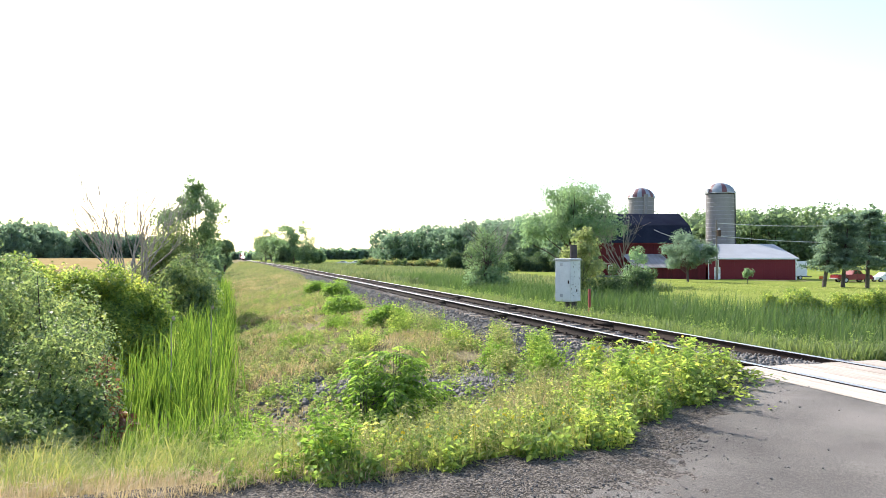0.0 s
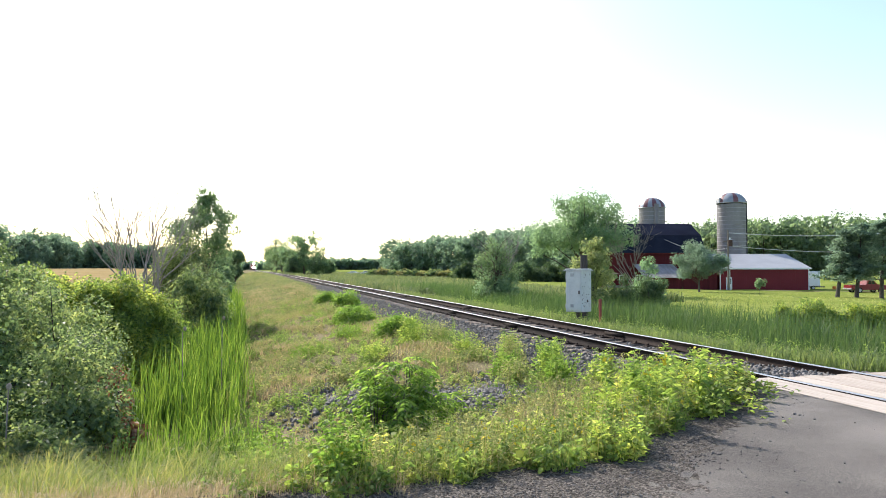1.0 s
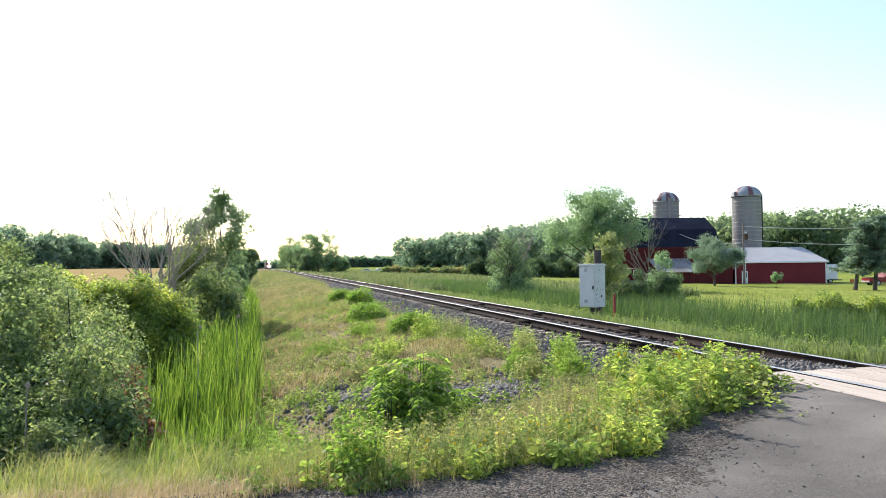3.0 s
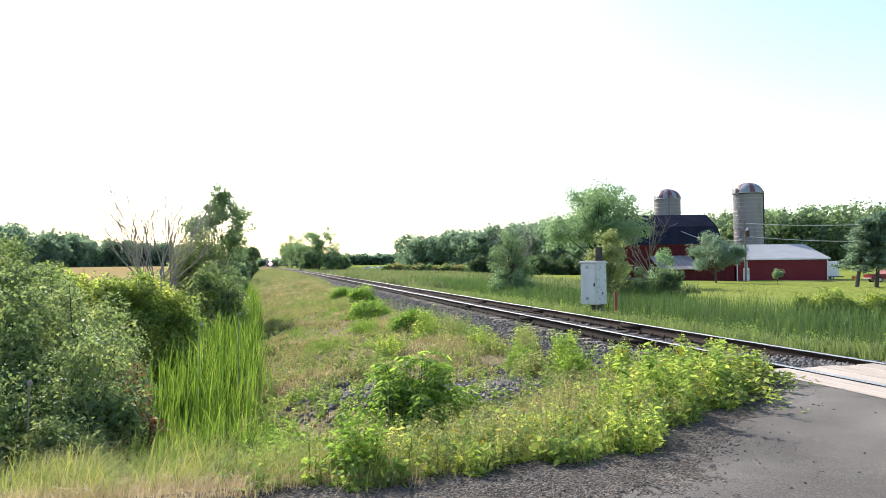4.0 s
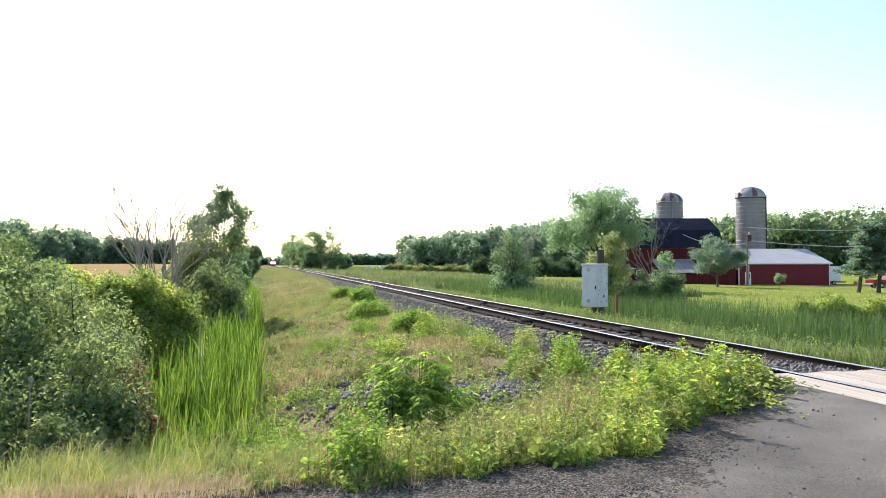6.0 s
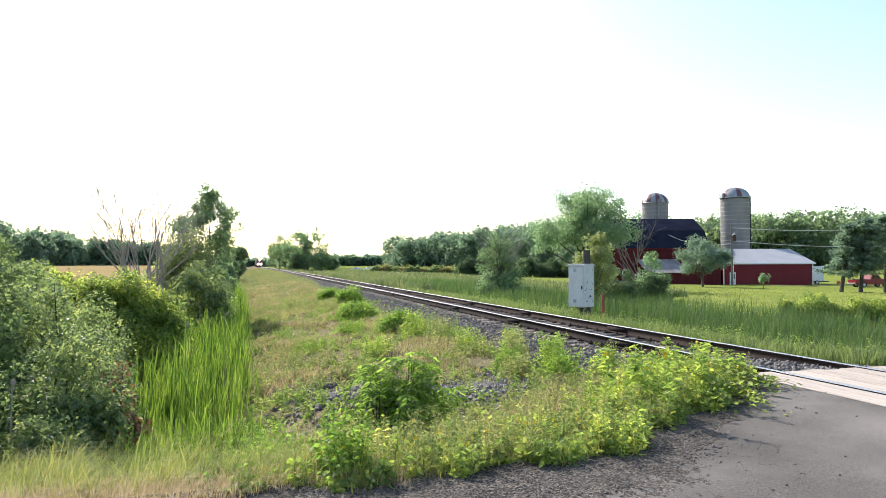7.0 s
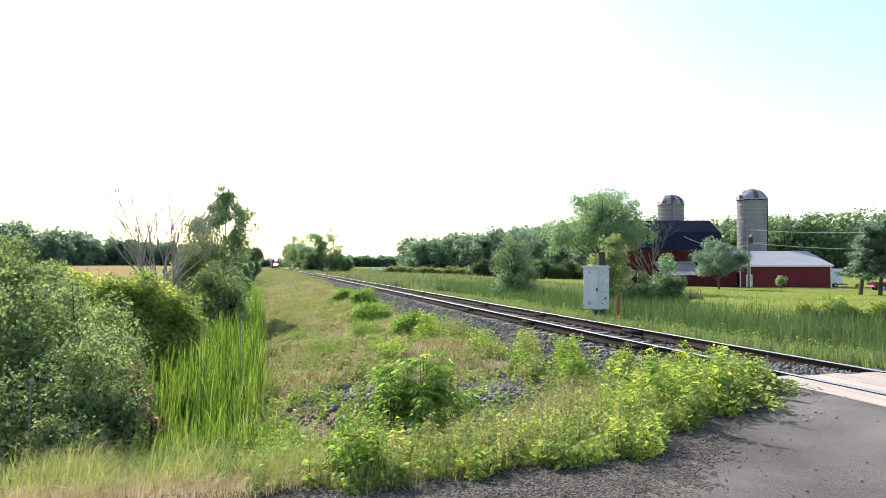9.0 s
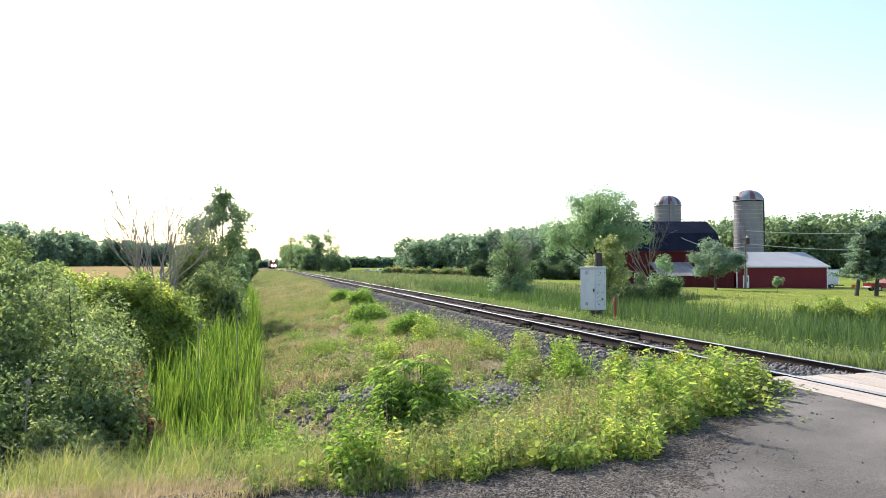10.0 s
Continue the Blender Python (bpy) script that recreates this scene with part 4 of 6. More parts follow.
# ---------------------------------------------------------------- trackside case
def build_case():
    z0 = 0.06
    b = empty("signal_case", pose(11.0, 21.95, 0, 0, 0, -14.4 + 47), "white metal signal case with chipped paint beside the track", "signal case")
    w, d, h = 0.66, 0.62, 1.42
    part("body", box_bm(-w / 2, w / 2, -d / 2, d / 2, z0, z0 + h, 0.012), BOXPAINT, b)
    bm = bmesh.new()
    add_quad_slab(bm, [(-w / 2 - 0.05, -d / 2 - 0.05, z0 + h), (w / 2 + 0.05, -d / 2 - 0.05, z0 + h), (w / 2 + 0.05, d / 2 + 0.05, z0 + h), (-w / 2 - 0.05, d / 2 + 0.05, z0 + h)], 0.03)
    add_box(bm, -w / 2 - 0.02, w / 2 + 0.02, -d / 2 - 0.02, d / 2 + 0.02, z0 + h + 0.03, z0 + h + 0.07, 0.018)
    part("cap", bm, BOXPAINT, b, "shallow overhanging lid")
    # door on the -x face
    dr = part("door", box_bm(-w / 2 - 0.022, -w / 2 - 0.002, -d / 2 + 0.03, d / 2 - 0.03, z0 + 0.05, z0 + h - 0.04, 0.006), BOXPAINT, b)
    for zz in (z0 + 0.16, z0 + h - 0.2):
        part("door_plate", box_bm(-w / 2 - 0.045, -w / 2 - 0.023, -0.02, 0.1, zz, zz + 0.11, 0.006), GALV, dr)
    part("door_latch", box_bm(-w / 2 - 0.06, -w / 2 - 0.024, -d / 2 + 0.05, -d / 2 + 0.09, z0 + 0.62, z0 + 0.74, 0.005), RUSTCHIP, dr)
    for zz in (z0 + 0.2, z0 + 0.7, z0 + 1.2):
        part("hinge", add_cyl(bmesh.new(), 0.018, 0.018, 0.12, Matrix.Translation((-w / 2 - 0.015, d / 2 - 0.01, zz)), 8), GALV, dr)
    rng = random.Random(4)
    for k in range(34):
        y = rng.uniform(-w / 2 + 0.04, w / 2 - 0.04)
        zz = z0 + rng.uniform(0.08, h - 0.08)
        a, c = rng.uniform(0.008, 0.022), rng.uniform(0.008, 0.03)
        bm = bmesh.new()
        bmesh.ops.create_circle(bm, cap_ends=True, segments=7, radius=1.0, matrix=Matrix.Translation((y, -d / 2 - 0.0025, zz)) @ Matrix.Rotation(radians(90), 4, "X") @ Matrix.Diagonal((a, c, 1, 1)))
        part("rust_chip", bm, RUSTCHIP, b)
    part("rust_hole", box_bm(0.02, 0.1, -d / 2 - 0.006, -d / 2 - 0.001, z0 + 0.33, z0 + 0.42, 0.002), RUSTCHIP, b)
    part("mount_post", add_cyl(bmesh.new(), 0.14, 0.14, 0.75, Matrix.Translation((0.1, 0.0, -0.3)), 10), DARKPOST, b)
    p = empty("stub_post", pose(11.7, 22.9, 0), "dark stub of a cut timber pole behind the signal case", "post")
    part("post", add_cyl(bmesh.new(), 0.14, 0.13, 2.75, Matrix.Translation((0, 0, 0.67)), 14), DARKPOST, p)
    s = empty("marker_stake", pose(11.75, 21.8, 0), "short red painted marker stake in the grass", "stake")
    part("stake", box_bm(-0.045, 0.045, -0.03, 0.03, -0.7, 0.48, 0.008), REDSTAKE, s)


build_case()


# ---------------------------------------------------------------- the train
def build_train():
    t = empty("freight_train", pose(0, 0, 0), "approaching diesel freight engine with lit headlights", "train")
    e = part("engine_body", box_bm(-1.5, 1.5, 0.6, 19, 1.1, 1.45, 0.02), LOCODARK, t)
    part("long_hood", box_bm(-0.95, 0.95, 5.2, 18.6, 1.46, 4.3, 0.1), LOCODARK, t)
    part("cab", box_bm(-1.5, 1.5, 2.6, 5.15, 1.46, 4.6, 0.12), LOCORED, t, "red cab")
    part("nose", box_bm(-0.85, 0.85, 0.9, 2.58, 1.46, 2.95, 0.12), LOCORED, t, "red short nose")
    for x in (-0.95, 0.3):
        part("windscreen", box_bm(x, x + 0.65, 2.56, 2.597, 3.35, 4.0), DARKGLASS, t)
    part("pilot", box_bm(-1.45, 1.45, 0.35, 0.58, 0.15, 1.4, 0.04), LOCORED, t)
    part("top_headlight", add_cyl(bmesh.new(), 0.42, 0.42, 0.1, pose(0, 2.5, 4.3, 90, 0, 0), 14), LAMPGLOW, t, "lit headlight")
    for x in (-0.85, 0.85):
        part("ditch_light", add_cyl(bmesh.new(), 0.26, 0.26, 0.1, pose(x, 0.3, 1.65, 90, 0, 0), 14), LAMPGLOW, t, "lit ditch light")
    for y in (3.0, 5.0, 7.0, 13, 15, 17):
        for x in (-0.76, 0.76):
            part("wheel", add_cyl(bmesh.new(), 0.5, 0.5, 0.14, pose(x, y, 0.5, 0, 90, 0), 18), RAIL, t)
    for x in (-1.0, 1.0):
        part("handrail", add_cyl(bmesh.new(), 0.03, 0.03, 1.1, pose(x, 0.75, 2.0), 6), WHITETRIM, t)
    cars = [t]
    for k in range(4):
        c = empty("freight_car", pose(0, 0, 0), "dark box-shaped freight car coupled behind the engine", "freight car", "freight cars")
        part("body", box_bm(-1.5, 1.5, 0.3, 15.7, 1.05, 4.4, 0.06), LOCODARK, c)
        part("frame", box_bm(-1.2, 1.2, 0.0, 16.0, 0.8, 1.03), RUSTCHIP, c)
        for y in (2, 3.8, 12.2, 14):
            for x in (-0.76, 0.76):
                part("wheel", add_cyl(bmesh.new(), 0.45, 0.45, 0.14, pose(x, y, 0.45, 0, 90, 0), 14), RAIL, c)
        cars.append(c)
    return cars


TRAIN = build_train()


# ---------------------------------------------------------------- trees
def make_tree(name, x, y, h, r, seed, leaf_m, size, label, category="tree", crown_from=0.3, clumps=40, per=120, trunk_r=None, lean=(0, 0), flat=0.9, clump_r=0.3, z=None, squash=1.0, group="", bare=0, lobes=0, taper=0.35, shell=0.35):
    rng = np.random.default_rng(seed)
    z = float(ground_z(x, y)) if z is None else z
    root = empty(name, pose(x, y, z - 0.05), label, category, group)
    tr = trunk_r or h * 0.022
    zc, hz = h * (crown_from + 1) / 2, h * (1 - crown_from) / 2
    d = unit(rng.normal(size=(clumps, 3)))
    rr = rng.random(clumps) ** 0.45 * 0.82
    cen = d * rr[:, None] * np.array([r, r * squash, hz]) + np.array([lean[0], lean[1], zc])
    if lobes:
        i = np.arange(lobes)
        lz = 0.95 - 1.75 * (i + 0.5) / lobes
        az = 2.4 * i + rng.uniform(0, 6.28)
        ld = np.stack([np.cos(az) * np.sqrt(1 - lz ** 2), np.sin(az) * np.sqrt(1 - lz ** 2), lz], 1) + rng.normal(0, 0.12, (lobes, 3))
        lc = ld * rng.choice([0.3, 0.6, 0.68, 0.72], lobes)[:, None] * np.array([r, r * squash, hz])
        k = rng.integers(0, lobes, clumps)
        cen = lc[k] + d * rr[:, None] * np.array([r, r * squash, hz * 0.8]) * 0.46 + np.array([lean[0], lean[1], zc])
    thin = 1.0 - taper * np.clip((cen[:, 2] - zc) / hz, 0, 1)
    cen[:, 0] *= thin
    cen[:, 1] *= thin
    rad = r * clump_r * rng.uniform(0.6, 1.3, clumps)
    wood = []
    top = np.array([lean[0], lean[1], h * 0.86])
    wood.append(limb(rng, (0, 0, -0.1), top, tr, tr * 0.15, 9, 0.1, 8))
    for k in range(min(clumps, 26)):
        c = cen[k]
        f = np.clip(c[2] / h * 0.62 - 0.05, 0.1, 0.8)
        p0 = top * f
        wood.append(limb(rng, p0, c, tr * (0.5 - 0.35 * f), tr * 0.06, 6, 0.16, 5))
    for k in range(bare):
        p0 = top * rng.uniform(0.4, 0.9)
        a = rng.uniform(0, 6.28)
        p1 = p0 + np.array([math.cos(a) * r * rng.uniform(0.5, 1.1), math.sin(a) * r * 0.6, h * rng.uniform(0.1, 0.3)])
        wood.append(limb(rng, p0, p1, tr * 0.25, tr * 0.04, 6, 0.15, 4))
    thing_np("trunk", wood, BARK, root, "", True)
    thing_np("crown", [leaf_cloud(rng, cen, rad, per, size, shell, flat=flat)], leaf_m, root)
    return root


def make_bush(name, x, y, rx, ry, h, seed, leaf_m, size, label, n_clump=30, per=150, z=None, shell=0.55, clump_r=0.32, category="bush", group="", base=0.15, core=True, domed=False):
    rng = np.random.default_rng(seed)
    z = float(ground_z(x, y)) if z is None else z
    root = empty(name, pose(x, y, z - 0.05), label, category, group)
    d = unit(rng.normal(size=(n_clump, 3)))
    d[:, 2] = np.abs(d[:, 2]) * 1.0 - 0.1
    rr = 0.8 + 0.08 * rng.random(n_clump) if domed else 0.45 + 0.4 * rng.random(n_clump)
    cen = d * rr[:, None] * np.array([rx, ry, h * 0.85]) + np.array([0, 0, h * base])
    cen[:, 2] = np.maximum(cen[:, 2], 0.12)
    rad = min(rx, ry, h) * clump_r * rng.uniform(0.7, 1.35, n_clump)
    cen[:, 2] *= (h - rad.max() * 0.7) / cen[:, 2].max()
    stems = [limb(rng, (rng.normal(0, 0.15 * rx), rng.normal(0, 0.15 * ry), 0), c, 0.012 + 0.008 * h, 0.005, 5, 0.12, 4) for c in cen[:22]]
    thing_np("woody_base", stems, BARK, root)
    fol = [leaf_cloud(rng, cen, rad, per, size, shell)]
    if core:
        fol.append(leaf_cloud(rng, cen * np.array([0.9, 0.9, 0.94]), rad * 0.75, per // 4, size * 1.4, 0.2, 0.42))
        mid = np.array([[0, 0, h * 0.34], [0.35 * rx, 0, h * 0.28], [-0.35 * rx, 0, h * 0.28]])
        fol.append(leaf_cloud(rng, mid, np.full(3, 0.5 * min(rx, ry, h)), 240, max(size * 1.8, 0.07 * h), 0.2, 0.42))
    thing_np("foliage", fol, leaf_m, root)
    return root


def bare_tree(name, x, y, h, spread, seed, label, n=14, mat=None, depth=3, wild=0.38, thick=1.0):
    rng = np.random.default_rng(seed)
    root = empty(name, pose(x, y, float(ground_z(x, y)) - 0.05), label, "bare tree")
    wood = []

    def grow(p, d, L, r, depth):
        q = p + d * L
        wood.append(limb(rng, p, q, r, r * 0.55, 5, 0.12, 4))
        if depth == 0:
            return
        for _ in range(rng.integers(2, 4)):
            d2 = unit(d + rng.normal(0, wild, 3) + np.array([0, 0, 0.12]))
            f = rng.uniform(0.55, 1.0)
            grow(p + d * L * f, d2, L * rng.uniform(0.55, 0.8), r * 0.6, depth - 1)

    for k in range(n):
        a = rng.uniform(0, 6.28)
        d = unit(np.array([math.cos(a) * spread, math.sin(a) * spread, 1.0]) + rng.normal(0, 0.1, 3))
        grow(np.array([0.1 * math.cos(a), 0.1 * math.sin(a), 0]), d, h * rng.uniform(0.36, 0.52), (0.024 + h * 0.003) * thick, depth)
    thing_np("branchwork", wood, mat or DEADWOOD, root)
    return root


def conifer(x, y, h, r, seed, lean):
    rng = np.random.default_rng(seed)
    root = empty("conifer", pose(x, y, float(ground_z(x, y)) - 0.05), "dark spreading conifer with a leaning bare trunk", "conifer", "conifers on the lawn")
    top = np.array([lean, 0, h])
    wood, ps = [limb(rng, (0, 0, -0.1), top, 0.24, 0.03, 10, 0.04, 8)], []
    for k in range(64):
        f = rng.uniform(0.24, 0.97)
        a = rng.uniform(0, 6.28)
        L = r * (1.05 - f) ** 0.6 * rng.uniform(0.6, 1.15)
        p0 = top * f
        p1 = p0 + np.array([math.cos(a) * L, math.sin(a) * L, rng.uniform(-0.25, 0.35) * L])
        wood.append(limb(rng, p0, p1, 0.05, 0.012, 5, 0.06, 4))
        n = 150
        t = rng.uniform(0.15, 1.0, n)[:, None]
        ps.append(p0 * (1 - t) + p1 * t + rng.normal(0, 1, (n, 3)) * np.array([0.2, 0.2, 0.1]) * (0.4 + t))
    p = np.concatenate(ps)
    thing_np("trunk", wood, BARK, root, "", True)
    ax = rng.normal(size=p.shape) * np.array([1, 1, 0.5])
    thing_np("needles", [leaves(rng, p, ax, rng.normal(size=p.shape) * 0.4 + [0, 0, 1], 0.3, 0.2)], L_CONIF, root)


def forest(name, line, n, h, seed, label, depth=26, leaf=1.0, per=24, mat=None):
    """A far wood: crowns of leaf clumps on trunks along a line of places."""
    rng = np.random.default_rng(seed)
    line = np.array(line, float)
    run = np.concatenate([[0], np.cumsum(np.linalg.norm(np.diff(line[:, :2], axis=0), axis=1) / np.linalg.norm(line[1:, :2], axis=1))])
    t = (np.arange(n) + rng.random(n)) / n * run[-1]
    base = np.stack([np.interp(t, run, line[:, c]) for c in range(3)], 1)
    back = rng.random(n) ** 1.5 * depth
    away = unit(base[:, :2])
    xy = base[:, :2] + away * back[:, None] + rng.normal(0, 1.2, (n, 2))
    hh = base[:, 2] * h * rng.uniform(0.86, 1.08, n) * (1 + 0.14 * back / depth)
    parts, wood = [], []
    for q in range(n):
        z = float(ground_z(xy[q, 0], xy[q, 1]))
        r = hh[q] * rng.uniform(0.3, 0.42)
        m = 22
        d = unit(rng.normal(size=(m, 3)) + np.array([0, 0, 0.1]))
        cen = d * (0.6 + 0.3 * rng.random(m))[:, None] * np.array([r, r, hh[q] * 0.42]) + np.array([xy[q, 0], xy[q, 1], z + hh[q] * 0.54])
        low = rng.random(m) < 0.36
        cen[low, 2] = z + hh[q] * rng.uniform(0.03, 0.32, low.sum())
        cr = r * 0.36 * rng.uniform(0.7, 1.2, m)
        parts.append(leaf_cloud(rng, cen, cr, per, leaf, 0.6, 0.42))
        parts.append(leaf_cloud(rng, cen, cr * 0.6, 8, leaf * 2.0, 0.2, 0.5))
        wood.append(limb(rng, (*xy[q], z), (*xy[q], z + hh[q] * 0.8), 0.25, 0.08, 3, 0.02, 5))
    root = empty(name, pose(0, 0, 0), label, "woodland", kind="stuff")
    tagged(thing_np("crowns", parts, mat or L_HAZYWOOD, root), kind="stuff")
    tagged(thing_np("trunks", wood, BARK, root), kind="stuff")


def build_trees():
    forest("far_wood", [(89, 462, 1.0), (105, 440, 1.0), (136, 378, 1.12), (150, 300, 1.1), (160, 255, 1.05)], 115, 21.5, 31, "dense broadleaf wood beyond the meadow, leaves painted haze blue-green", 26, 0.95, 26)
    forest("farm_wood", [(152, 262, 1.02), (165, 232, 0.98), (185, 205, 0.98), (225, 195, 1.0), (270, 160, 1.0)], 125, 21.5, 34, "green broadleaf wood behind the farm, leaf colour lightened for haze", 26, 0.85, 28, mat=L_HAZYFARM)
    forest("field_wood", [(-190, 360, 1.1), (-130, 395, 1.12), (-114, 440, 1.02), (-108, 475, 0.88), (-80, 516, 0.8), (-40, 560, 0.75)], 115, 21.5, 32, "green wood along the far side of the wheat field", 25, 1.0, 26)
    forest("distant_treeline", [(-90, 640, 0.45), (-40, 660, 0.42), (5, 680, 0.4), (35, 660, 0.45), (60, 640, 0.6), (85, 640, 0.55), (120, 640, 0.6), (160, 640, 0.6)], 90, 17, 33, "low treeline at the horizon, haze painted into its leaf colour", 20, 1.9, 9)
    # beside the line, far off
    make_tree("tree", 15.9, 215.8, 14.8, 6.6, 41, L_PALE, 0.36, "tall airy broadleaf tree beside the railway", clumps=120, per=80, clump_r=0.15, crown_from=0.12, lobes=9, taper=0.15)
    for k, (x, y, h, r) in enumerate([(13.2, 250, 10.5, 4.6), (12.2, 280, 15.0, 6.0), (11.2, 315, 17.5, 6.8), (12.6, 212, 6.5, 3.6), (19.4, 208, 6.6, 4.2), (10.6, 360, 15.5, 6.5), (23.5, 222, 5.0, 3.4), (15.8, 232, 8.0, 4.4)]):
        make_tree("tree", x, y, h, r, 50 + k, L_TREE, 0.55, "bushy green tree beside the railway line", clumps=34, per=100, crown_from=0.0, group="trees along the line")
    for k, (x, y, h, r) in enumerate([(-2.3, 118, 6.2, 1.7), (-3.6, 104, 5.0, 2.2), (-3.0, 74, 3.4, 1.7), (-4.2, 128, 6, 2.6), (-5.4, 160, 6.5, 3.0), (-8.5, 215, 8, 3.6), (-13, 290, 9, 4.5), (-3.2, 58, 2.8, 1.6), (-4.0, 47, 3.0, 1.7)]):
        make_tree("tree", x, y, h, r, 70 + k, L_TREE, 0.3 + y * 0.0008, "bushy young tree in the hedge line along the ditch", clumps=30, per=110, crown_from=0.06, group="trees along the ditch")
    make_tree("tree", 33.5, 400, 5.5, 4.5, 81, L_HAZYWOOD, 0.7, "round green tree far beyond the meadow", clumps=22, per=60, crown_from=0.05)
    make_tree("tree", 43.0, 400, 8.0, 5.2, 82, L_HAZYWOOD, 0.7, "round green tree far beyond the meadow", clumps=22, per=60, crown_from=0.05)
    # left hedge line
    make_tree("tree", -2.15, 33.6, 6.7, 1.95, 91, L_TREE, 0.11, "slender young tree with clumped dark leaves by the ditch", clumps=130, per=80, crown_from=0.36, clump_r=0.16, trunk_r=0.07, lean=(0.05, 0), lobes=9, taper=0.5)
    bare_tree("bare_shrub", -3.7, 27.4, 5.9, 0.24, 98, "grey leafless shrub with upright twigs", 10, depth=4, wild=0.26, thick=1.1)
    make_bush("bush", -1.9, 27.2, 1.25, 1.6, 3.1, 93, L_BUSH, 0.11, "dark leafy bush beside the cattails", 34, 190)
    make_bush("bush", -2.95, 31.8, 2.2, 1.8, 4.4, 94, L_OLIVE, 0.1, "mixed green thicket under the young tree", 62, 260, clump_r=0.26)
    make_bush("bush", -4.6, 25.0, 1.5, 1.8, 2.2, 95, L_OLIVE, 0.11, "tangled grey-green thicket below the bare shrub", 30, 150)
    make_bush("bush", -2.6, 40.5, 1.6, 2.6, 2.6, 96, L_TREE, 0.15, "leafy green bush in the hedge line", 26, 150)
    make_bush("vine_bush", -3.15, 18.8, 1.6, 1.4, 2.78, 97, L_VINE, 0.085, "rounded bush smothered in yellow-green vine leaves", 80, 330, shell=0.75, clump_r=0.25, domed=True)
    make_bush("vine_bush", -5.0, 19.2, 1.9, 1.6, 2.65, 98, L_VINE, 0.10, "low mound of yellow-green climbing vines", 60, 250, shell=0.7, clump_r=0.27, domed=True)
    for k, (x, y, rx, ry, h) in enumerate([(-2.65, 10.4, 1.15, 1.1, 2.15), (-2.8, 12.6, 1.05, 1.4, 2.55), (-4.2, 11.4, 1.5, 1.4, 2.9), (-5.6, 11.6, 1.5, 1.4, 3.35), (-6.6, 13.6, 1.9, 1.6, 3.3), (-3.3, 15.0, 1.0, 1.2, 2.1), (-4.6, 14.6, 1.6, 1.5, 2.8), (-5.9, 16.4, 1.8, 1.6, 2.75), (-3.9, 9.2, 1.3, 1.0, 2.0), (-5.0, 8.6, 1.2, 1.0, 1.9), (-2.3, 9.2, 0.7, 0.7, 1.2), (-4.9, 17.2, 1.2, 1.2, 2.3), (-7.5, 19.5, 1.9, 1.6, 2.6), (-5.4, 26.6, 1.5, 1.4, 2.15), (-7.2, 26.0, 1.6, 1.4, 2.2), (-9.2, 25.0, 1.7, 1.4, 2.3)]):
        make_bush("bush", x, y, rx, ry, h, 110 + k, L_BUSH, 0.058, "dense grey-green bush with small leaves above the ditch", 36, 225, group="bushes over the ditch", shell=0.72, clump_r=0.34)
    make_bush("bush", -1.85, 11.0, 0.45, 0.5, 1.5, 128, L_REDDISH, 0.06, "dying reddish-brown shrub at the edge of the cattails", 12, 30, clump_r=0.3)
    for k, (x, y, h) in enumerate([(-3.75, 12.2, 3.15), (-4.5, 13.9, 3.5), (-3.55, 13.3, 2.95), (-5.2, 15.5, 3.4), (-4.4, 16.2, 3.0), (-4.9, 14.9, 3.55), (-5.9, 17.6, 3.3)]):
        make_tree("shrub", x, y, h, 0.75, 220 + k, L_BUSH, 0.065, "leggy shrub with thin leafy sprays above the thicket", "shrub", clumps=46, per=70, crown_from=0.35, clump_r=0.22, trunk_r=0.02, group="shrubs over the thicket")
    rngt = np.random.default_rng(7)
    for k, (x, y, h) in enumerate([(-2.75, 9.15, 1.5), (-1.2, 13.5, 1.75), (-0.6, 15.8, 1.7)]):
        root = empty("teasel", pose(x, y, float(ground_z(x, y)) - 0.03), "tall dry stalk with a grey bristly seed head", "teasel", "dry stalks in the ditch")
        thing_np("stalk", [limb(rngt, (0, 0, 0), (0.05, 0, h), 0.012, 0.007, 6, 0.03, 5)], DEADWOOD, root)
        bm = bmesh.new()
        bmesh.ops.create_icosphere(bm, subdivisions=2, radius=0.03, matrix=Matrix.Translation((0.05, 0, h)) @ Matrix.Diagonal((1, 1, 1.5, 1)))
        part("seed_head", bm, CATTAIL, root)
    # right of the line
    make_tree("tree", 14.4, 39.6, 4.9, 1.8, 131, L_TREE, 0.11, "shrubby tree with a bare twiggy top in the meadow", clumps=46, per=120, crown_from=0.0, clump_r=0.24, bare=26)
    make_bush("bush", 14.3, 39.2, 1.7, 1.4, 2.6, 136, L_PALE, 0.12, "pale leafy bush at the foot of the meadow tree", 34, 110, clump_r=0.3)
    bare_tree("bare_shrub", 14.7, 40.2, 5.2, 0.22, 132, "thin leafless shrub behind the meadow tree", 6)
    make_tree("tree", 15.3, 29.1, 4.2, 1.0, 133, L_OLIVE, 0.11, "slim pale-green sapling behind the signal case", clumps=40, per=150, crown_from=0.2, clump_r=0.32, trunk_r=0.04)
    make_tree("tree", 32.6, 63.9, 11.3, 5.5, 134, L_PALE, 0.21, "tall airy pale-green tree with some dead limbs", clumps=240, per=100, crown_from=0.12, clump_r=0.16, squash=0.8, lobes=18, taper=0.0)
    bare_tree("dead_tree", 36.7, 60.0, 8.6, 0.45, 135, "grey dead tree with bare limbs", 7)
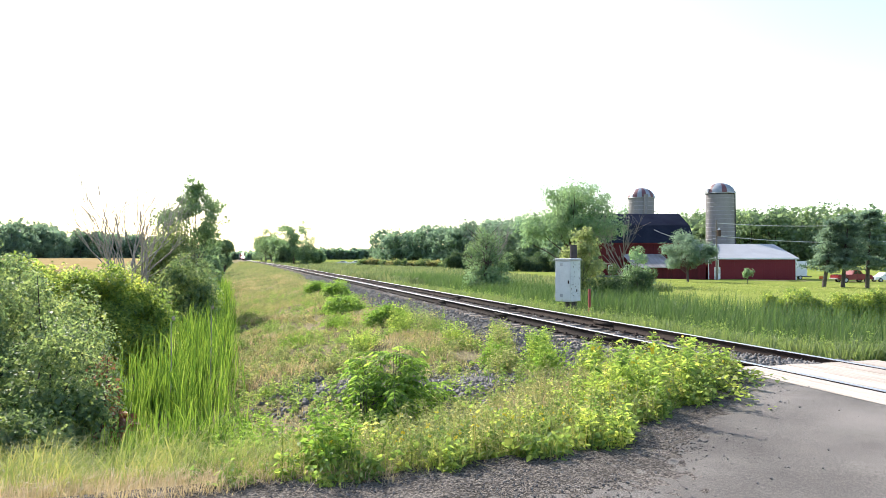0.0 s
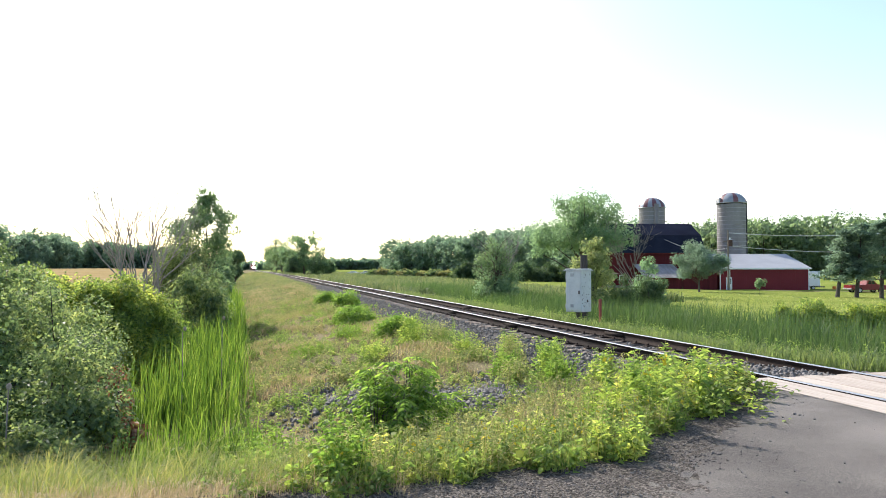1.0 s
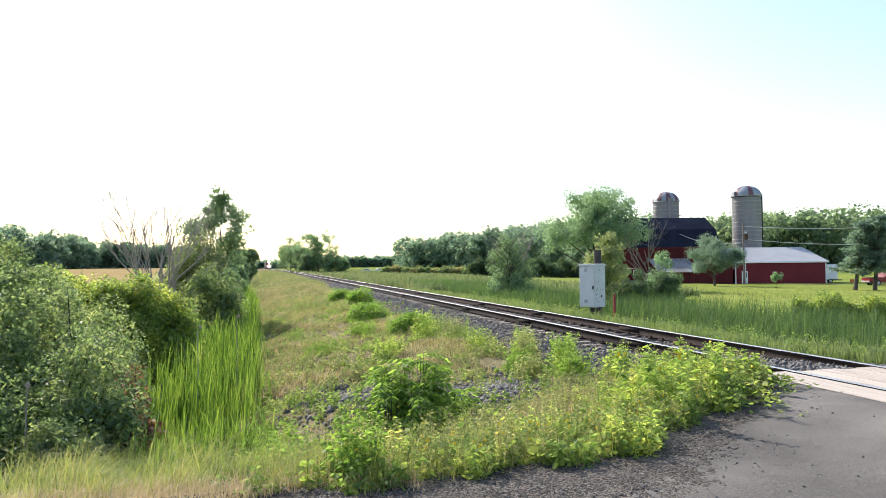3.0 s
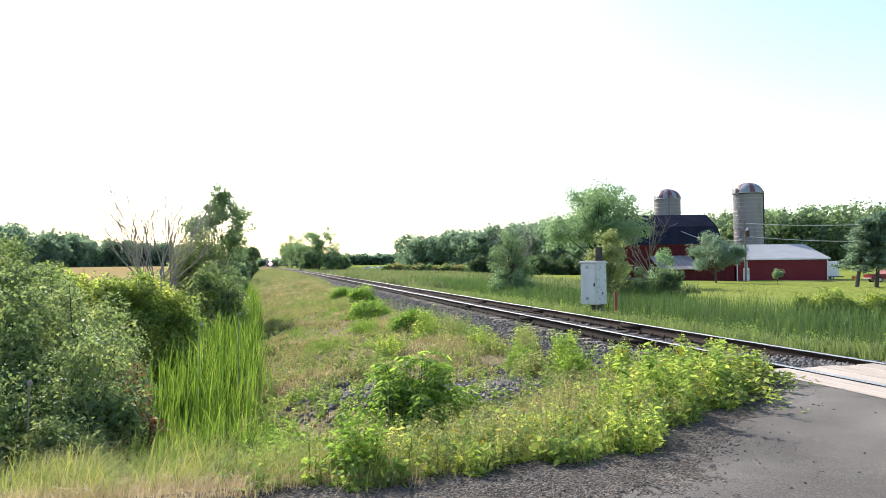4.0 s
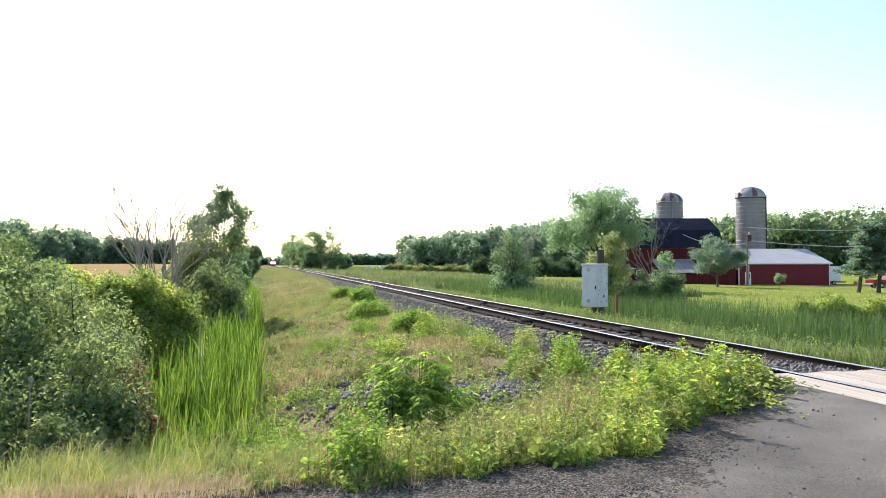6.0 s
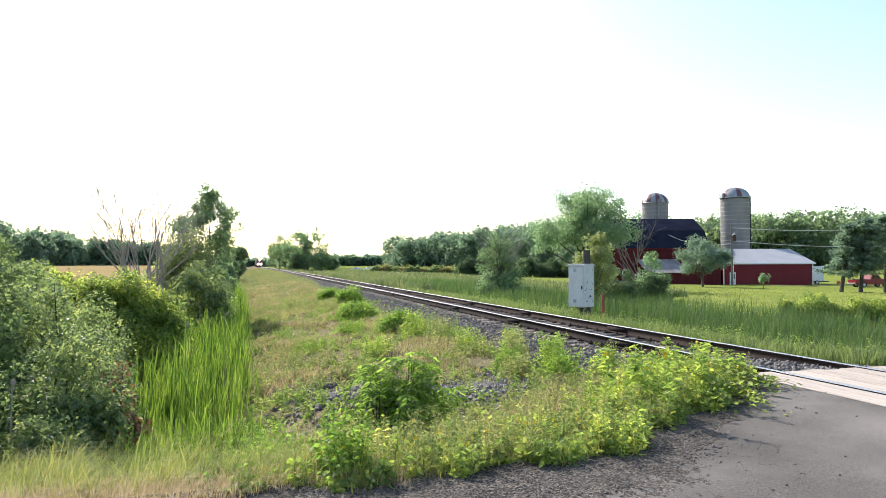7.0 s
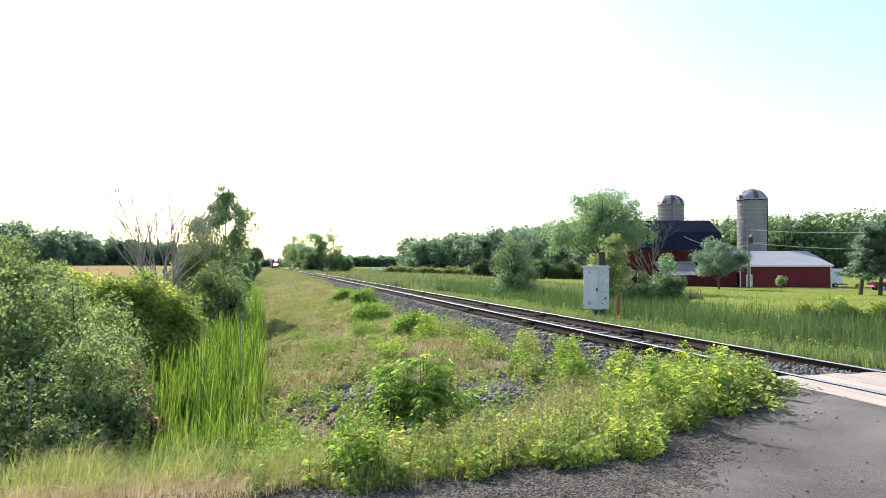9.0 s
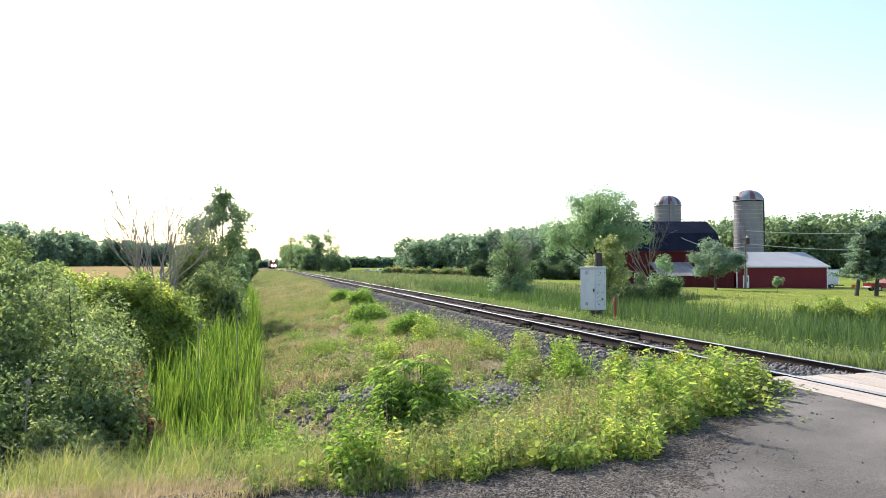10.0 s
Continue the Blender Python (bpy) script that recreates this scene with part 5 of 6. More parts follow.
    for k, (x, y, rx, h) in enumerate([(16.6, 31.6, 1.2, 1.9), (18.2, 31.4, 1.3, 1.8), (19.6, 31.0, 1.0, 1.7)]):
        make_bush("bush", x, y, rx, 0.9, h + 0.35, 140 + k, L_DARK, 0.09, "low dark bush at the edge of the reeds", 24, 170, group="bushes behind the reeds")
    make_bush("bush", 25.0, 40.0, 1.5, 1.2, 3.2, 144, L_PALE, 0.14, "leggy pale-leaved shrub behind the dark bushes", 22, 70, clump_r=0.28)
    make_tree("tree", 59.7, 82.6, 7.6, 3.7, 145, L_CONIF, 0.2, "spreading dark green tree before the lean-to shed", clumps=115, per=130, crown_from=0.1, lobes=9, taper=0.25, clump_r=0.2)
    make_tree("tree", 60.8, 72.1, 2.4, 0.9, 146, L_PALE, 0.14, "small green sapling on the lawn", clumps=18, per=70, crown_from=0.35, trunk_r=0.03)
    make_tree("tree", 52.0, 96.0, 5.0, 2.4, 147, L_TREE, 0.26, "bushy tree beside the barn", clumps=24, per=110, crown_from=0.05)
    conifer(64.4, 64.0, 7.9, 2.7, 151, 1.5)
    conifer(66.0, 62.9, 8.6, 3.0, 152, 0.9)
    conifer(69.0, 62.4, 9.2, 3.2, 153, 0.5)
    for k, (x, y, rx, h) in enumerate([(54.0, 172, 3.4, 5.0), (57.5, 171, 3.6, 5.2), (64.5, 160, 4.0, 5.0), (70.0, 157, 4.2, 5.0), (76, 154, 4.2, 4.8)]):
        make_bush("bush", x, y, rx, 2.5, h, 160 + k, L_DARK, 0.3, "big rounded dark bush at the edge of the meadow", 40, 120, domed=True, group="dark bushes beyond the meadow")
    for k in range(9):
        f = k / 8
        make_bush("bush", 34.5 + 20 * f, 197.5 - 14 * f, 3.0, 2.0, 2.5 + 0.3 * math.sin(k * 2.3), 170 + k, L_BANK if k % 2 else L_BUSH, 0.32, "low scrubby hedge bush across the meadow", 18, 90, group="hedge across the meadow")


build_trees()


# ---------------------------------------------------------------- grass and weeds
def build_grass():
    rng = np.random.default_rng(301)
    # slope between ditch and ballast
    n = 120000
    y = 5.0 + 75 * rng.random(n) ** 2.3
    x = -1.6 + 7.6 * rng.random(n) + (track_x(y) - 8.12)
    pat = np.sin(x * 1.9 + 0.7 * np.sin(y * 1.1)) + np.sin(y * 0.9 + 1.7 * np.sin(x * 0.8)) + 0.6 * np.sin(x * 4.3 + y * 3.1)
    gap = ((x - 3.2) ** 2 / 2.4 + (y - 11.3) ** 2 / 3.0 < 1) | ((x - 1.0) ** 2 / 0.9 + (y - 13.0) ** 2 / 3.5 < 1)
    keep = (y > road_edge(x) + 0.15) & (rng.random(n) < np.clip(0.55 + 0.3 * pat, 0.12, 1)) & ~(gap & (rng.random(n) < 0.88)) & ~((x - (track_x(y) - 8.12) > 5.2) & (rng.random(n) < 0.85))
    x, y, pat = x[keep], y[keep], pat[keep]
    b = np.stack([x, y, ground_z(x, y) - 0.02], 1)
    h = np.clip(0.13 + 0.05 * pat, 0.06, 0.28) * (1 + y * 0.004)
    tagged(new("slope_grass", mesh_np("slope_grass", blades(rng, b, h, 0.0035 + 0.0004 * y, 0.6, 0.8, plain=True), L_GRASS)), "short mixed green and straw-coloured grass on the bank", "grass", kind="stuff")
    n = 23000
    y = 36 + 290 * rng.random(n) ** 1.8
    x = -2.6 + (7.4 + 1.6 * sstep(40, 80, y)) * rng.random(n) + (track_x(y) - 8.12)
    b = np.stack([x, y, ground_z(x, y) - 0.02], 1)
    tagged(new("far_bank_grass", mesh_np("far_bank_grass", blades(rng, b, rng.uniform(0.1, 0.34, n), 0.008 + 0.0004 * y, 0.5, 0.7, plain=True), L_FARBANK)), "rough grass along the bank far down the line", "grass", kind="stuff")
    # dry tufts by the road
    n = 26000
    x = -4.5 + 5.6 * rng.random(n) ** 1.1
    y = road_edge(x) + 0.03 + np.abs(rng.normal(0, 0.8, n)) + 0.15 * np.sin(x * 4)
    b = np.stack([x, y, ground_z(x, y) - 0.02], 1)
    tagged(new("straw_grass", mesh_np("straw_grass", blades(rng, b, rng.uniform(0.08, 0.26, n), 0.003, 0.45, 0.8, plain=True), L_DRY)), "dry straw-coloured grass along the road verge", "grass", kind="stuff")
    m = 160
    cx = rng.uniform(-4.2, 0.7, m)
    cy = road_edge(cx) + 0.55 + np.abs(rng.normal(0.2, 0.9, m))
    k = np.repeat(np.arange(m), 50)
    n = len(k)
    x, y = cx[k] + rng.normal(0, 0.09, n), cy[k] + rng.normal(0, 0.09, n)
    th = rng.uniform(0.5, 1.25, m)[k]
    b = np.stack([x, y, ground_z(x, y) - 0.02], 1)
    tagged(new("verge_grass", mesh_np("verge_grass", blades(rng, b, rng.uniform(0.16, 0.42, n) * th, 0.0034, 0.5, 1.1), L_GRASSY)), "lush long green grass at the ditch end", "grass", kind="stuff")
    # cattails in the ditch
    m = 420
    cy = 9.0 + 55 * rng.random(m) ** 1.6
    cx = -1.2 + rng.normal(0, 0.65, m) + 0.15 * np.sin(cy * 0.8)
    ch = rng.uniform(0.6, 1.25, m)
    k = np.repeat(np.arange(m), 24)
    x, y = cx[k] + rng.normal(0, 0.13, len(k)), cy[k] + rng.normal(0, 0.16, len(k)) * (1 + cy[k] * 0.02)
    keep = (x < 0.25 - 0.02 * y + rng.normal(0, 0.2, len(x))) & (x > -2.7)
    x, y, k = x[keep], y[keep], k[keep]
    b = np.stack([x, y, ground_z(x, y) - 0.03], 1)
    tagged(new("cattails", mesh_np("cattails", blades(rng, b, rng.uniform(0.5, 1.15, len(x)) * ch[k] * np.interp(y, [9, 11, 14], [0.72, 0.95, 1.3]), 0.009 + 0.0002 * y, 0.15, 0.4, wind=(0.03, -0.02)), L_REED)), "bright green cattail leaves standing in the ditch", "cattails", kind="stuff")
    # reeds east of the line
    n = 52000
    y = 6 + 58 * rng.random(n) ** 1.25
    x = 14.4 + rng.normal(0, 1.9, n)
    keep = (x > 11.3) & (x < 20) & (y > road_edge(x) + 0.6)
    x, y = x[keep], y[keep]
    b = np.stack([x, y, ground_z(x, y) - 0.03], 1)
    tagged(new("reeds", mesh_np("reeds", blades(rng, b, rng.uniform(0.7, 1.45, len(x)) * np.clip((x - 10.3) / 2.5, 0.4, 1), 0.0045 + 0.00028 * y, 0.16, 0.5, wind=(0.05, -0.03), plain=True), L_RUSH)), "tall green reeds in the wet hollow east of the line", "reeds", kind="stuff")
    # meadow further out
    n = 38000
    y = 45 + 260 * rng.random(n) ** 1.8
    x = 11.0 + track_x(y) - 8.12 + rng.random(n) ** 1.3 * (14 + 0.14 * y)
    b = np.stack([x, y, ground_z(x, y) - 0.03], 1)
    tagged(new("meadow_grass", mesh_np("meadow_grass", blades(rng, b, rng.uniform(0.4, 0.95, n), 0.02 + 0.0005 * y, 0.3, 0.6, plain=True), L_MEADOW)), "long rough meadow grass beside the railway", "grass", kind="stuff")
    n = 16000
    y = 9.0 + 40 * rng.random(n) ** 1.5
    x = 10.6 + rng.normal(0, 0.55, n)
    x = np.maximum(x, 9.75)
    keep = y > road_edge(x) + 0.3
    x, y = x[keep], y[keep]
    b = np.stack([x, y, ground_z(x, y) - 0.03], 1)
    tagged(new("trackside_grass", mesh_np("trackside_grass", blades(rng, b, rng.uniform(0.15, 0.5, len(x)), 0.006 + 0.0003 * y, 0.5, 0.8, plain=True), L_VERGE)), "yellowing rough grass beside the far rail", "grass", kind="stuff")


def build_lawn():
    rng = np.random.default_rng(333)
    n = 42000
    d = 28 + 75 * rng.random(n) ** 1.4
    a = rng.uniform(-0.12, 0.62, n) + radians(14.38)
    x, y = d * np.sin(a), d * np.cos(a)
    keep = (x > 18) & (rng.random(n) < 0.55 + 0.45 * np.sin(x * 0.35 + np.sin(y * 0.3)))
    x, y = x[keep], y[keep]
    b = np.stack([x, y, ground_z(x, y) - 0.02], 1)
    tagged(new("lawn_grass", mesh_np("lawn_grass", blades(rng, b, rng.uniform(0.06, 0.2, len(x)), 0.012 + 0.0004 * y, 0.5, 0.7, plain=True), L_LAWN)), "mown yellow-green lawn grass around the farm", "grass", kind="stuff")
    for k in range(9):
        f = k / 8
        x, y = 20.3 + 5.2 * f, 22.6 - 4.2 * f
        make_bush("bush", x, y, 0.95, 0.8, 1.15 + 0.18 * math.sin(k * 2.1), 340 + k, L_VINE, 0.09, "yellow-green vine-covered shrub behind the reeds", 22, 150, group="vine shrubs behind the reeds")


def weeds(rng, b, h, n_leaf, size, spread=0.5, width=0.26, oval=False):
    """Leafy plants: a thin stem with leaves set spirally up it."""
    n = len(b)
    ln = rng.normal(0, 0.14, (n, 2))
    top = b + np.stack([ln[:, 0] * h, ln[:, 1] * h, h], 1)
    t = np.array([0, 0.5, 1.0])
    c = b[:, None] * (1 - t)[None, :, None] + top[:, None] * t[None, :, None]
    an = np.array([0, 2.1, 4.2])
    ring = np.stack([np.cos(an), np.sin(an), np.zeros(3)], 1)
    w = np.array([0.006, 0.004, 0.0015])
    v = (c[:, :, None] + ring[None, None] * w[None, :, None, None]).reshape(-1, 3)
    q = np.array([(i * 3 + j, i * 3 + (j + 1) % 3, i * 3 + 3 + (j + 1) % 3, i * 3 + 3 + j) for i in range(2) for j in range(3)])
    stem = (v, (9 * np.arange(n)[:, None, None] + q).reshape(-1, 4))
    k = np.repeat(np.arange(n), n_leaf)
    f = rng.uniform(0.12, 1.0, len(k))
    az = np.tile(np.arange(n_leaf) * 2.4, n) + rng.uniform(0, 6.28, n)[k]
    d = np.stack([np.cos(az), np.sin(az), rng.uniform(-0.5, 1.0, len(k))], 1)
    p = b[k] * (1 - f)[:, None] + top[k] * f[:, None] + d * np.array([1, 1, 0.3]) * (rng.random(len(k)) * spread * h[k] * 0.35 * (1.1 - f))[:, None]
    nm = np.array([0, 0, 0.6]) + rng.normal(0, 0.6, d.shape)
    s = size * (1.15 - 0.55 * f) * rng.uniform(0.8, 1.2, n)[k]
    return stem, leaves(rng, p, d, nm, s, width, oval=oval)


def pinnate_shrub(x, y, r, h, seed, n, label):
    """Stems that carry arching leaves, each a rib with leaflets in pairs."""
    rng = np.random.default_rng(seed)
    root = empty("ash_shrub", pose(x, y, float(ground_z(x, y)) - 0.04), label, "shrub", "ash shrubs on the bank")
    wood, p, ax, nm = [], [], [], []
    for k in range(n):
        a = 2.4 * k + rng.uniform(-0.4, 0.4)
        out = r * rng.uniform(0.1, 0.75)
        top = np.array([math.cos(a) * out, math.sin(a) * out, h * rng.uniform(0.45, 0.9) * (1 - 0.3 * out / r)])
        wood.append(limb(rng, (0.05 * math.cos(a), 0.05 * math.sin(a), 0), top, 0.008, 0.004, 5, 0.08, 4))
        for q in range(7):
            f = 1.0 if q < 3 else rng.uniform(0.3, 1.0)
            b = a + rng.uniform(-1.9, 1.9)
            d = np.array([math.cos(b), math.sin(b), 0.0])
            L = rng.uniform(0.24, 0.38)
            t = np.linspace(0, 1, 6)
            rib = top * f * np.array([1, 1, 0.97]) + np.outer(t * L, d) + np.outer(0.3 * L * t - 0.62 * L * t ** 2, [0, 0, 1.0])
            wood.append(tube(rib, np.linspace(0.003, 0.0015, 6), 3))
            side = np.array([-d[1], d[0], 0.0])
            for i in range(1, 6):
                for sg in ((-1, 1) if i < 5 else (-1, 0, 1)):
                    p.append(rib[i])
                    ax.append(side * sg + d * (0.45 if sg else 1.0) + [0, 0, -0.25])
                    nm.append(np.array([0, 0, 0.8]) + rng.normal(0, 0.45, 3))
    tagged(thing_np("stem", wood, BARK, root), kind="stuff")
    tagged(thing_np("foliage", [leaves(rng, np.array(p), np.array(ax), np.array(nm), 0.085, 0.22, 0.1, True)], L_ASH, root), kind="stuff")
    return root


def trailing_vine():
    """Runners that creep from the verge on to the asphalt."""
    rng = np.random.default_rng(415)
    root = empty("trailing_vine", pose(0, 0, 0), "creeping vine with lobed leaves trailing on to the asphalt", "vine")
    wood, p, ax, nm = [], [], [], []
    for k in range(18):
        x0 = rng.uniform(4.8, 6.15)
        y0 = float(road_edge(x0)) + 0.45
        a = rng.uniform(-1.5, -0.15)
        L = rng.uniform(0.4, 0.95)
        t = np.linspace(0, 1, 9)
        c = np.stack([x0 + L * t * math.cos(a) + 0.05 * np.sin(7 * t + k), y0 + L * t * math.sin(a), np.full(9, 0.02) + 0.3 * (1 - t) ** 1.5 + 0.04 * np.sin(9 * t) ** 2], 1)
        wood.append(tube(c, np.full(9, 0.003), 3))
        for i in range(1, 9):
            for q in range(3):
                p.append(c[i] + rng.normal(0, 0.03, 3) * [1, 1, 0.3])
                ax.append(rng.normal(size=3) * [1, 1, 0.3] + [0, 0, 0.15])
                nm.append(np.array([-0.2, 0.3, 1.0]) + rng.normal(0, 0.35, 3))
    tagged(thing_np("runner", wood, BARK, root), kind="stuff")
    tagged(thing_np("leaves", [leaves(rng, np.array(p), np.array(ax), np.array(nm), 0.068, 0.44, 0.1, True)], L_LIME, root), kind="stuff")


def build_weeds():
    rng = np.random.default_rng(401)
    trailing_vine()
    # the tall fringe along the road edge
    def fringe(n, far, power=0.8):
        x = 7.1 * rng.random(n) ** power - 0.1
        y = road_edge(x) + np.abs(rng.normal(0, far, n)) + 0.1 + 0.22 * np.sin(x * 2.3) * np.sin(x * 5.1 + 1)
        cl = 0.5 + 0.5 * np.sin(x * 3.3 + 1.7 * np.sin(y * 2.6)) * np.sin(y * 3.9 + x)
        kind = np.sin(1.9 * x + 1.2 * np.sin(1.3 * y)) * np.sin(2.3 * y + 0.9 * x) + 0.35 * np.sin(6.1 * x + 4.7 * y)
        return x, y, cl, kind

    def planted(x, y):
        return np.stack([x, y, ground_z(x, y) - 0.02], 1)

    x, y, cl, kd = fringe(1700, 0.85)
    h = np.clip(rng.normal(0.34, 0.1, len(x)), 0.1, 0.7) * np.interp(x, [0, 2, 4, 5.2, 6.2, 7], [0.5, 0.7, 1.05, 1.15, 0.65, 0.3]) * (0.35 + 1.15 * cl)
    k = (rng.random(len(x)) < np.interp(x, [0, 2, 3.5, 5], [0.25, 0.4, 0.75, 1.0])) & (kd + rng.normal(0, 0.2, len(x)) > np.interp(x, [3, 5], [0.0, -0.7]))
    tagged(new("verge_weeds", mesh_np("verge_weeds", weeds(rng, planted(x[k], y[k]), h[k], 36, 0.07, 0.5, 0.19), L_WEED)), "thick bright green leafy weeds along the road edge", "weeds", kind="stuff")
    # low plants with broad leaves, in colonies
    x, y, cl, kd = fringe(1700, 0.8, 1.0)
    k = (rng.random(len(x)) < 0.85) & (kd + rng.normal(0, 0.15, len(x)) < 0.05)
    h = rng.uniform(0.1, 0.3, len(x)) * np.interp(x, [0, 3, 5.5, 7], [0.9, 1.1, 1.5, 0.7])
    tagged(new("broadleaf_fringe", mesh_np("broadleaf_fringe", weeds(rng, planted(x[k], y[k]), h[k], 14, 0.07, 1.3, 0.34, True), L_ELDER)), "low plants with broad rounded leaves along the road edge", "weeds", kind="stuff")
    # single large pale leaves held up to the light
    x, y, cl, kd = fringe(90, 1.1, 0.9)
    tagged(new("pale_leaf_plants", mesh_np("pale_leaf_plants", weeds(rng, planted(x, y), rng.uniform(0.25, 0.5, len(x)), 7, 0.075, 0.9, 0.42, True), L_LIME)), "scattered plants with large pale yellow-green leaves", "weeds", kind="stuff")
    # thin grass among the fringe
    x, y, cl, kd = fringe(11000, 1.1, 1.1)
    tagged(new("fringe_grass", mesh_np("fringe_grass", blades(rng, planted(x, y), rng.uniform(0.15, 0.42, len(x)), 0.0028, 0.4, 0.8, plain=True), L_GRASSY)), "thin seeding grass among the verge weeds", "grass", kind="stuff")
    # fine-leaved plants mixed in
    n = 520
    x = rng.uniform(0.7, 6.6, n)
    y = road_edge(x) + 0.2 + np.abs(rng.normal(0, 1.3, n))
    h = rng.uniform(0.2, 0.55, n)
    tagged(new("fine_weeds", mesh_np("fine_weeds", weeds(rng, planted(x, y), h, 54, 0.038, 0.9, 0.2), L_FINE)), "feathery grey-green weeds among the verge plants", "weeds", kind="stuff")
    # dark weeds between the cattails and the bank
    cx, cy = np.array([-0.2, 0.1, -0.35, 0.25, -0.1, 0.45]), np.array([8.6, 7.8, 9.6, 8.9, 10.6, 7.2])
    k = rng.integers(0, 6, 110)
    x, y = cx[k] + rng.normal(0, 0.2, 110), cy[k] + rng.normal(0, 0.25, 110)
    tagged(new("ditch_edge_weeds", mesh_np("ditch_edge_weeds", weeds(rng, planted(x, y), rng.uniform(0.25, 0.55, 110), 34, 0.08, 0.8, 0.26), L_ASH)), "darker leafy weeds at the edge of the ditch", "weeds", kind="stuff")
    # lush arching tufts where the ditch ends
    cx = rng.uniform(-2.3, -0.5, 22)
    cy = rng.uniform(6.7, 8.3, 22)
    k = np.repeat(np.arange(22), 120)
    x, y = cx[k] + rng.normal(0, 0.1, len(k)), cy[k] + rng.normal(0, 0.1, len(k))
    tagged(new("arching_grass", mesh_np("arching_grass", blades(rng, planted(x, y), rng.uniform(0.35, 0.75, len(k)), 0.0036, 0.6, 1.3), L_GRASSY)), "lush arching yellow-green grass tufts where the ditch ends", "grass", kind="stuff")
    # patches on the bank, each of one kind
    kinds = ([], [], [], [])
    for k in range(275):
        y = 6.6 + 40 * rng.random() ** 1.7
        x = 5.6 * rng.random() ** 1.25 - 0.6
        if y < road_edge(x) + 0.9 or (x - 3.6) ** 2 / 0.9 + (y - 10.9) ** 2 / 1.3 < 1:
            continue
        m = int(rng.integers(12, 34))
        rad = rng.uniform(0.15, 0.5) * (1 + y * 0.012)
        q = np.stack([x + rng.normal(0, rad, m), y + rng.normal(0, rad * 1.2, m)], 1)
        tall = rng.uniform(0.1, 0.34) * (1 + 0.5 * (x > 4.3))
        kinds[int(rng.choice(4, p=[0.32, 0.27, 0.17, 0.24]))].append(np.column_stack([q, tall * rng.uniform(0.6, 1.2, m)]))
    spec = [("bank_weeds", 26, 0.06, 1.1, 0.3, L_BANK, "low olive-green weeds scattered over the bank"), ("small_leaf_weeds", 28, 0.045, 1.3, 0.34, L_FINE, "small-leaved yellow-green weeds on the bank"), ("broad_leaf_weeds", 22, 0.07, 0.8, 0.3, L_ELDER, "broad-leaved bright green weeds on the bank"), ("dark_weeds", 30, 0.065, 1.0, 0.25, L_ELDER, "darker green weeds on the bank")]
    for q, (nm, nl, sz, sp, wd, mt, lb) in zip(kinds, spec):
        q = np.concatenate(q)
        b = np.column_stack([q[:, :2], ground_z(q[:, 0], q[:, 1]) - 0.02])
        tagged(new(nm, mesh_np(nm, weeds(rng, b, q[:, 2], nl, sz, sp, wd), mt)), lb, "weeds", kind="stuff")
    # far side of the line
    n = 520
    y = 9.2 + 26 * rng.random(n) ** 1.2
    x = 10.8 + rng.normal(0, 0.55, n) + 0.4 * np.sin(y * 1.1)
    keep = (x > 10.2) & (y > road_edge(x) + 0.5)
    x, y = x[keep], y[keep]
    b = np.stack([x, y, ground_z(x, y) - 0.02], 1)
    tagged(new("far_side_weeds", mesh_np("far_side_weeds", weeds(rng, b, rng.uniform(0.15, 0.6, len(x)), 30, 0.065, 0.8), L_ELDER)), "yellow-green weeds beyond the far rail", "weeds", kind="stuff")
    pinnate_shrub(1.95, 9.3, 0.56, 1.6, 410, 32, "low ash shrub with drooping rows of dark green leaflets")
    pinnate_shrub(1.6, 8.8, 0.5, 1.15, 411, 18, "small ash shrub with drooping rows of leaflets")
    pinnate_shrub(2.8, 10.2, 0.4, 0.6, 412, 8, "small ash seedling with arching leaves on the gravel")
    for k, (x, y, rx, hh) in enumerate([(4.55, 34.3, 0.8, 1.05), (4.05, 38.6, 0.7, 0.95), (3.85, 26.6, 0.95, 0.85), (4.35, 20.6, 0.7, 0.7)]):
        make_bush("weed_clump", x, y, rx, rx, hh, 440 + k, L_ASH, 0.075, "dense dark green clump of tall weeds beside the ballast", 30, 90, clump_r=0.4, category="weed", group="weed clumps beside the ballast")
    for k, (x, y, hh, r) in enumerate([(4.9, 10.5, 0.6, 0.3), (5.4, 10.0, 0.7, 0.25), (4.4, 11.3, 0.5, 0.3), (5.7, 12.6, 0.6, 0.25), (4.9, 15.4, 0.6, 0.35), (2.2, 14.4, 0.5, 0.5), (0.66, 5.45, 0.62, 0.22), (2.9, 16.5, 0.55, 0.5), (3.4, 30.5, 0.7, 0.6), (1.6, 19.0, 0.4, 0.6), (5.2, 11.6, 0.75, 0.24), (5.0, 12.8, 0.8, 0.3), (4.6, 12.3, 0.55, 0.3), (4.24, 18.3, 0.95, 0.42), (4.8, 17.5, 0.7, 0.3), (3.0, 22.0, 0.6, 0.5), (5.6, 14.6, 0.6, 0.22)]):
        m = 28
        a = rng.uniform(0, 6.28, m)
        q = np.stack([rng.random(m) * r * np.cos(a), rng.random(m) * r * np.sin(a), np.zeros(m) - 0.03], 1)
        z = float(ground_z(x, y))
        root = empty("weed_plant", pose(x, y, z), "upright leafy green weed standing above the grass", "weed", "tall weeds on the bank")
        st, lf = weeds(rng, q, rng.uniform(0.6, 1.05, m) * hh, 40, 0.07, 0.9, 0.22)
        tagged(thing_np("stalk", [st], L_WEED, root), kind="stuff")
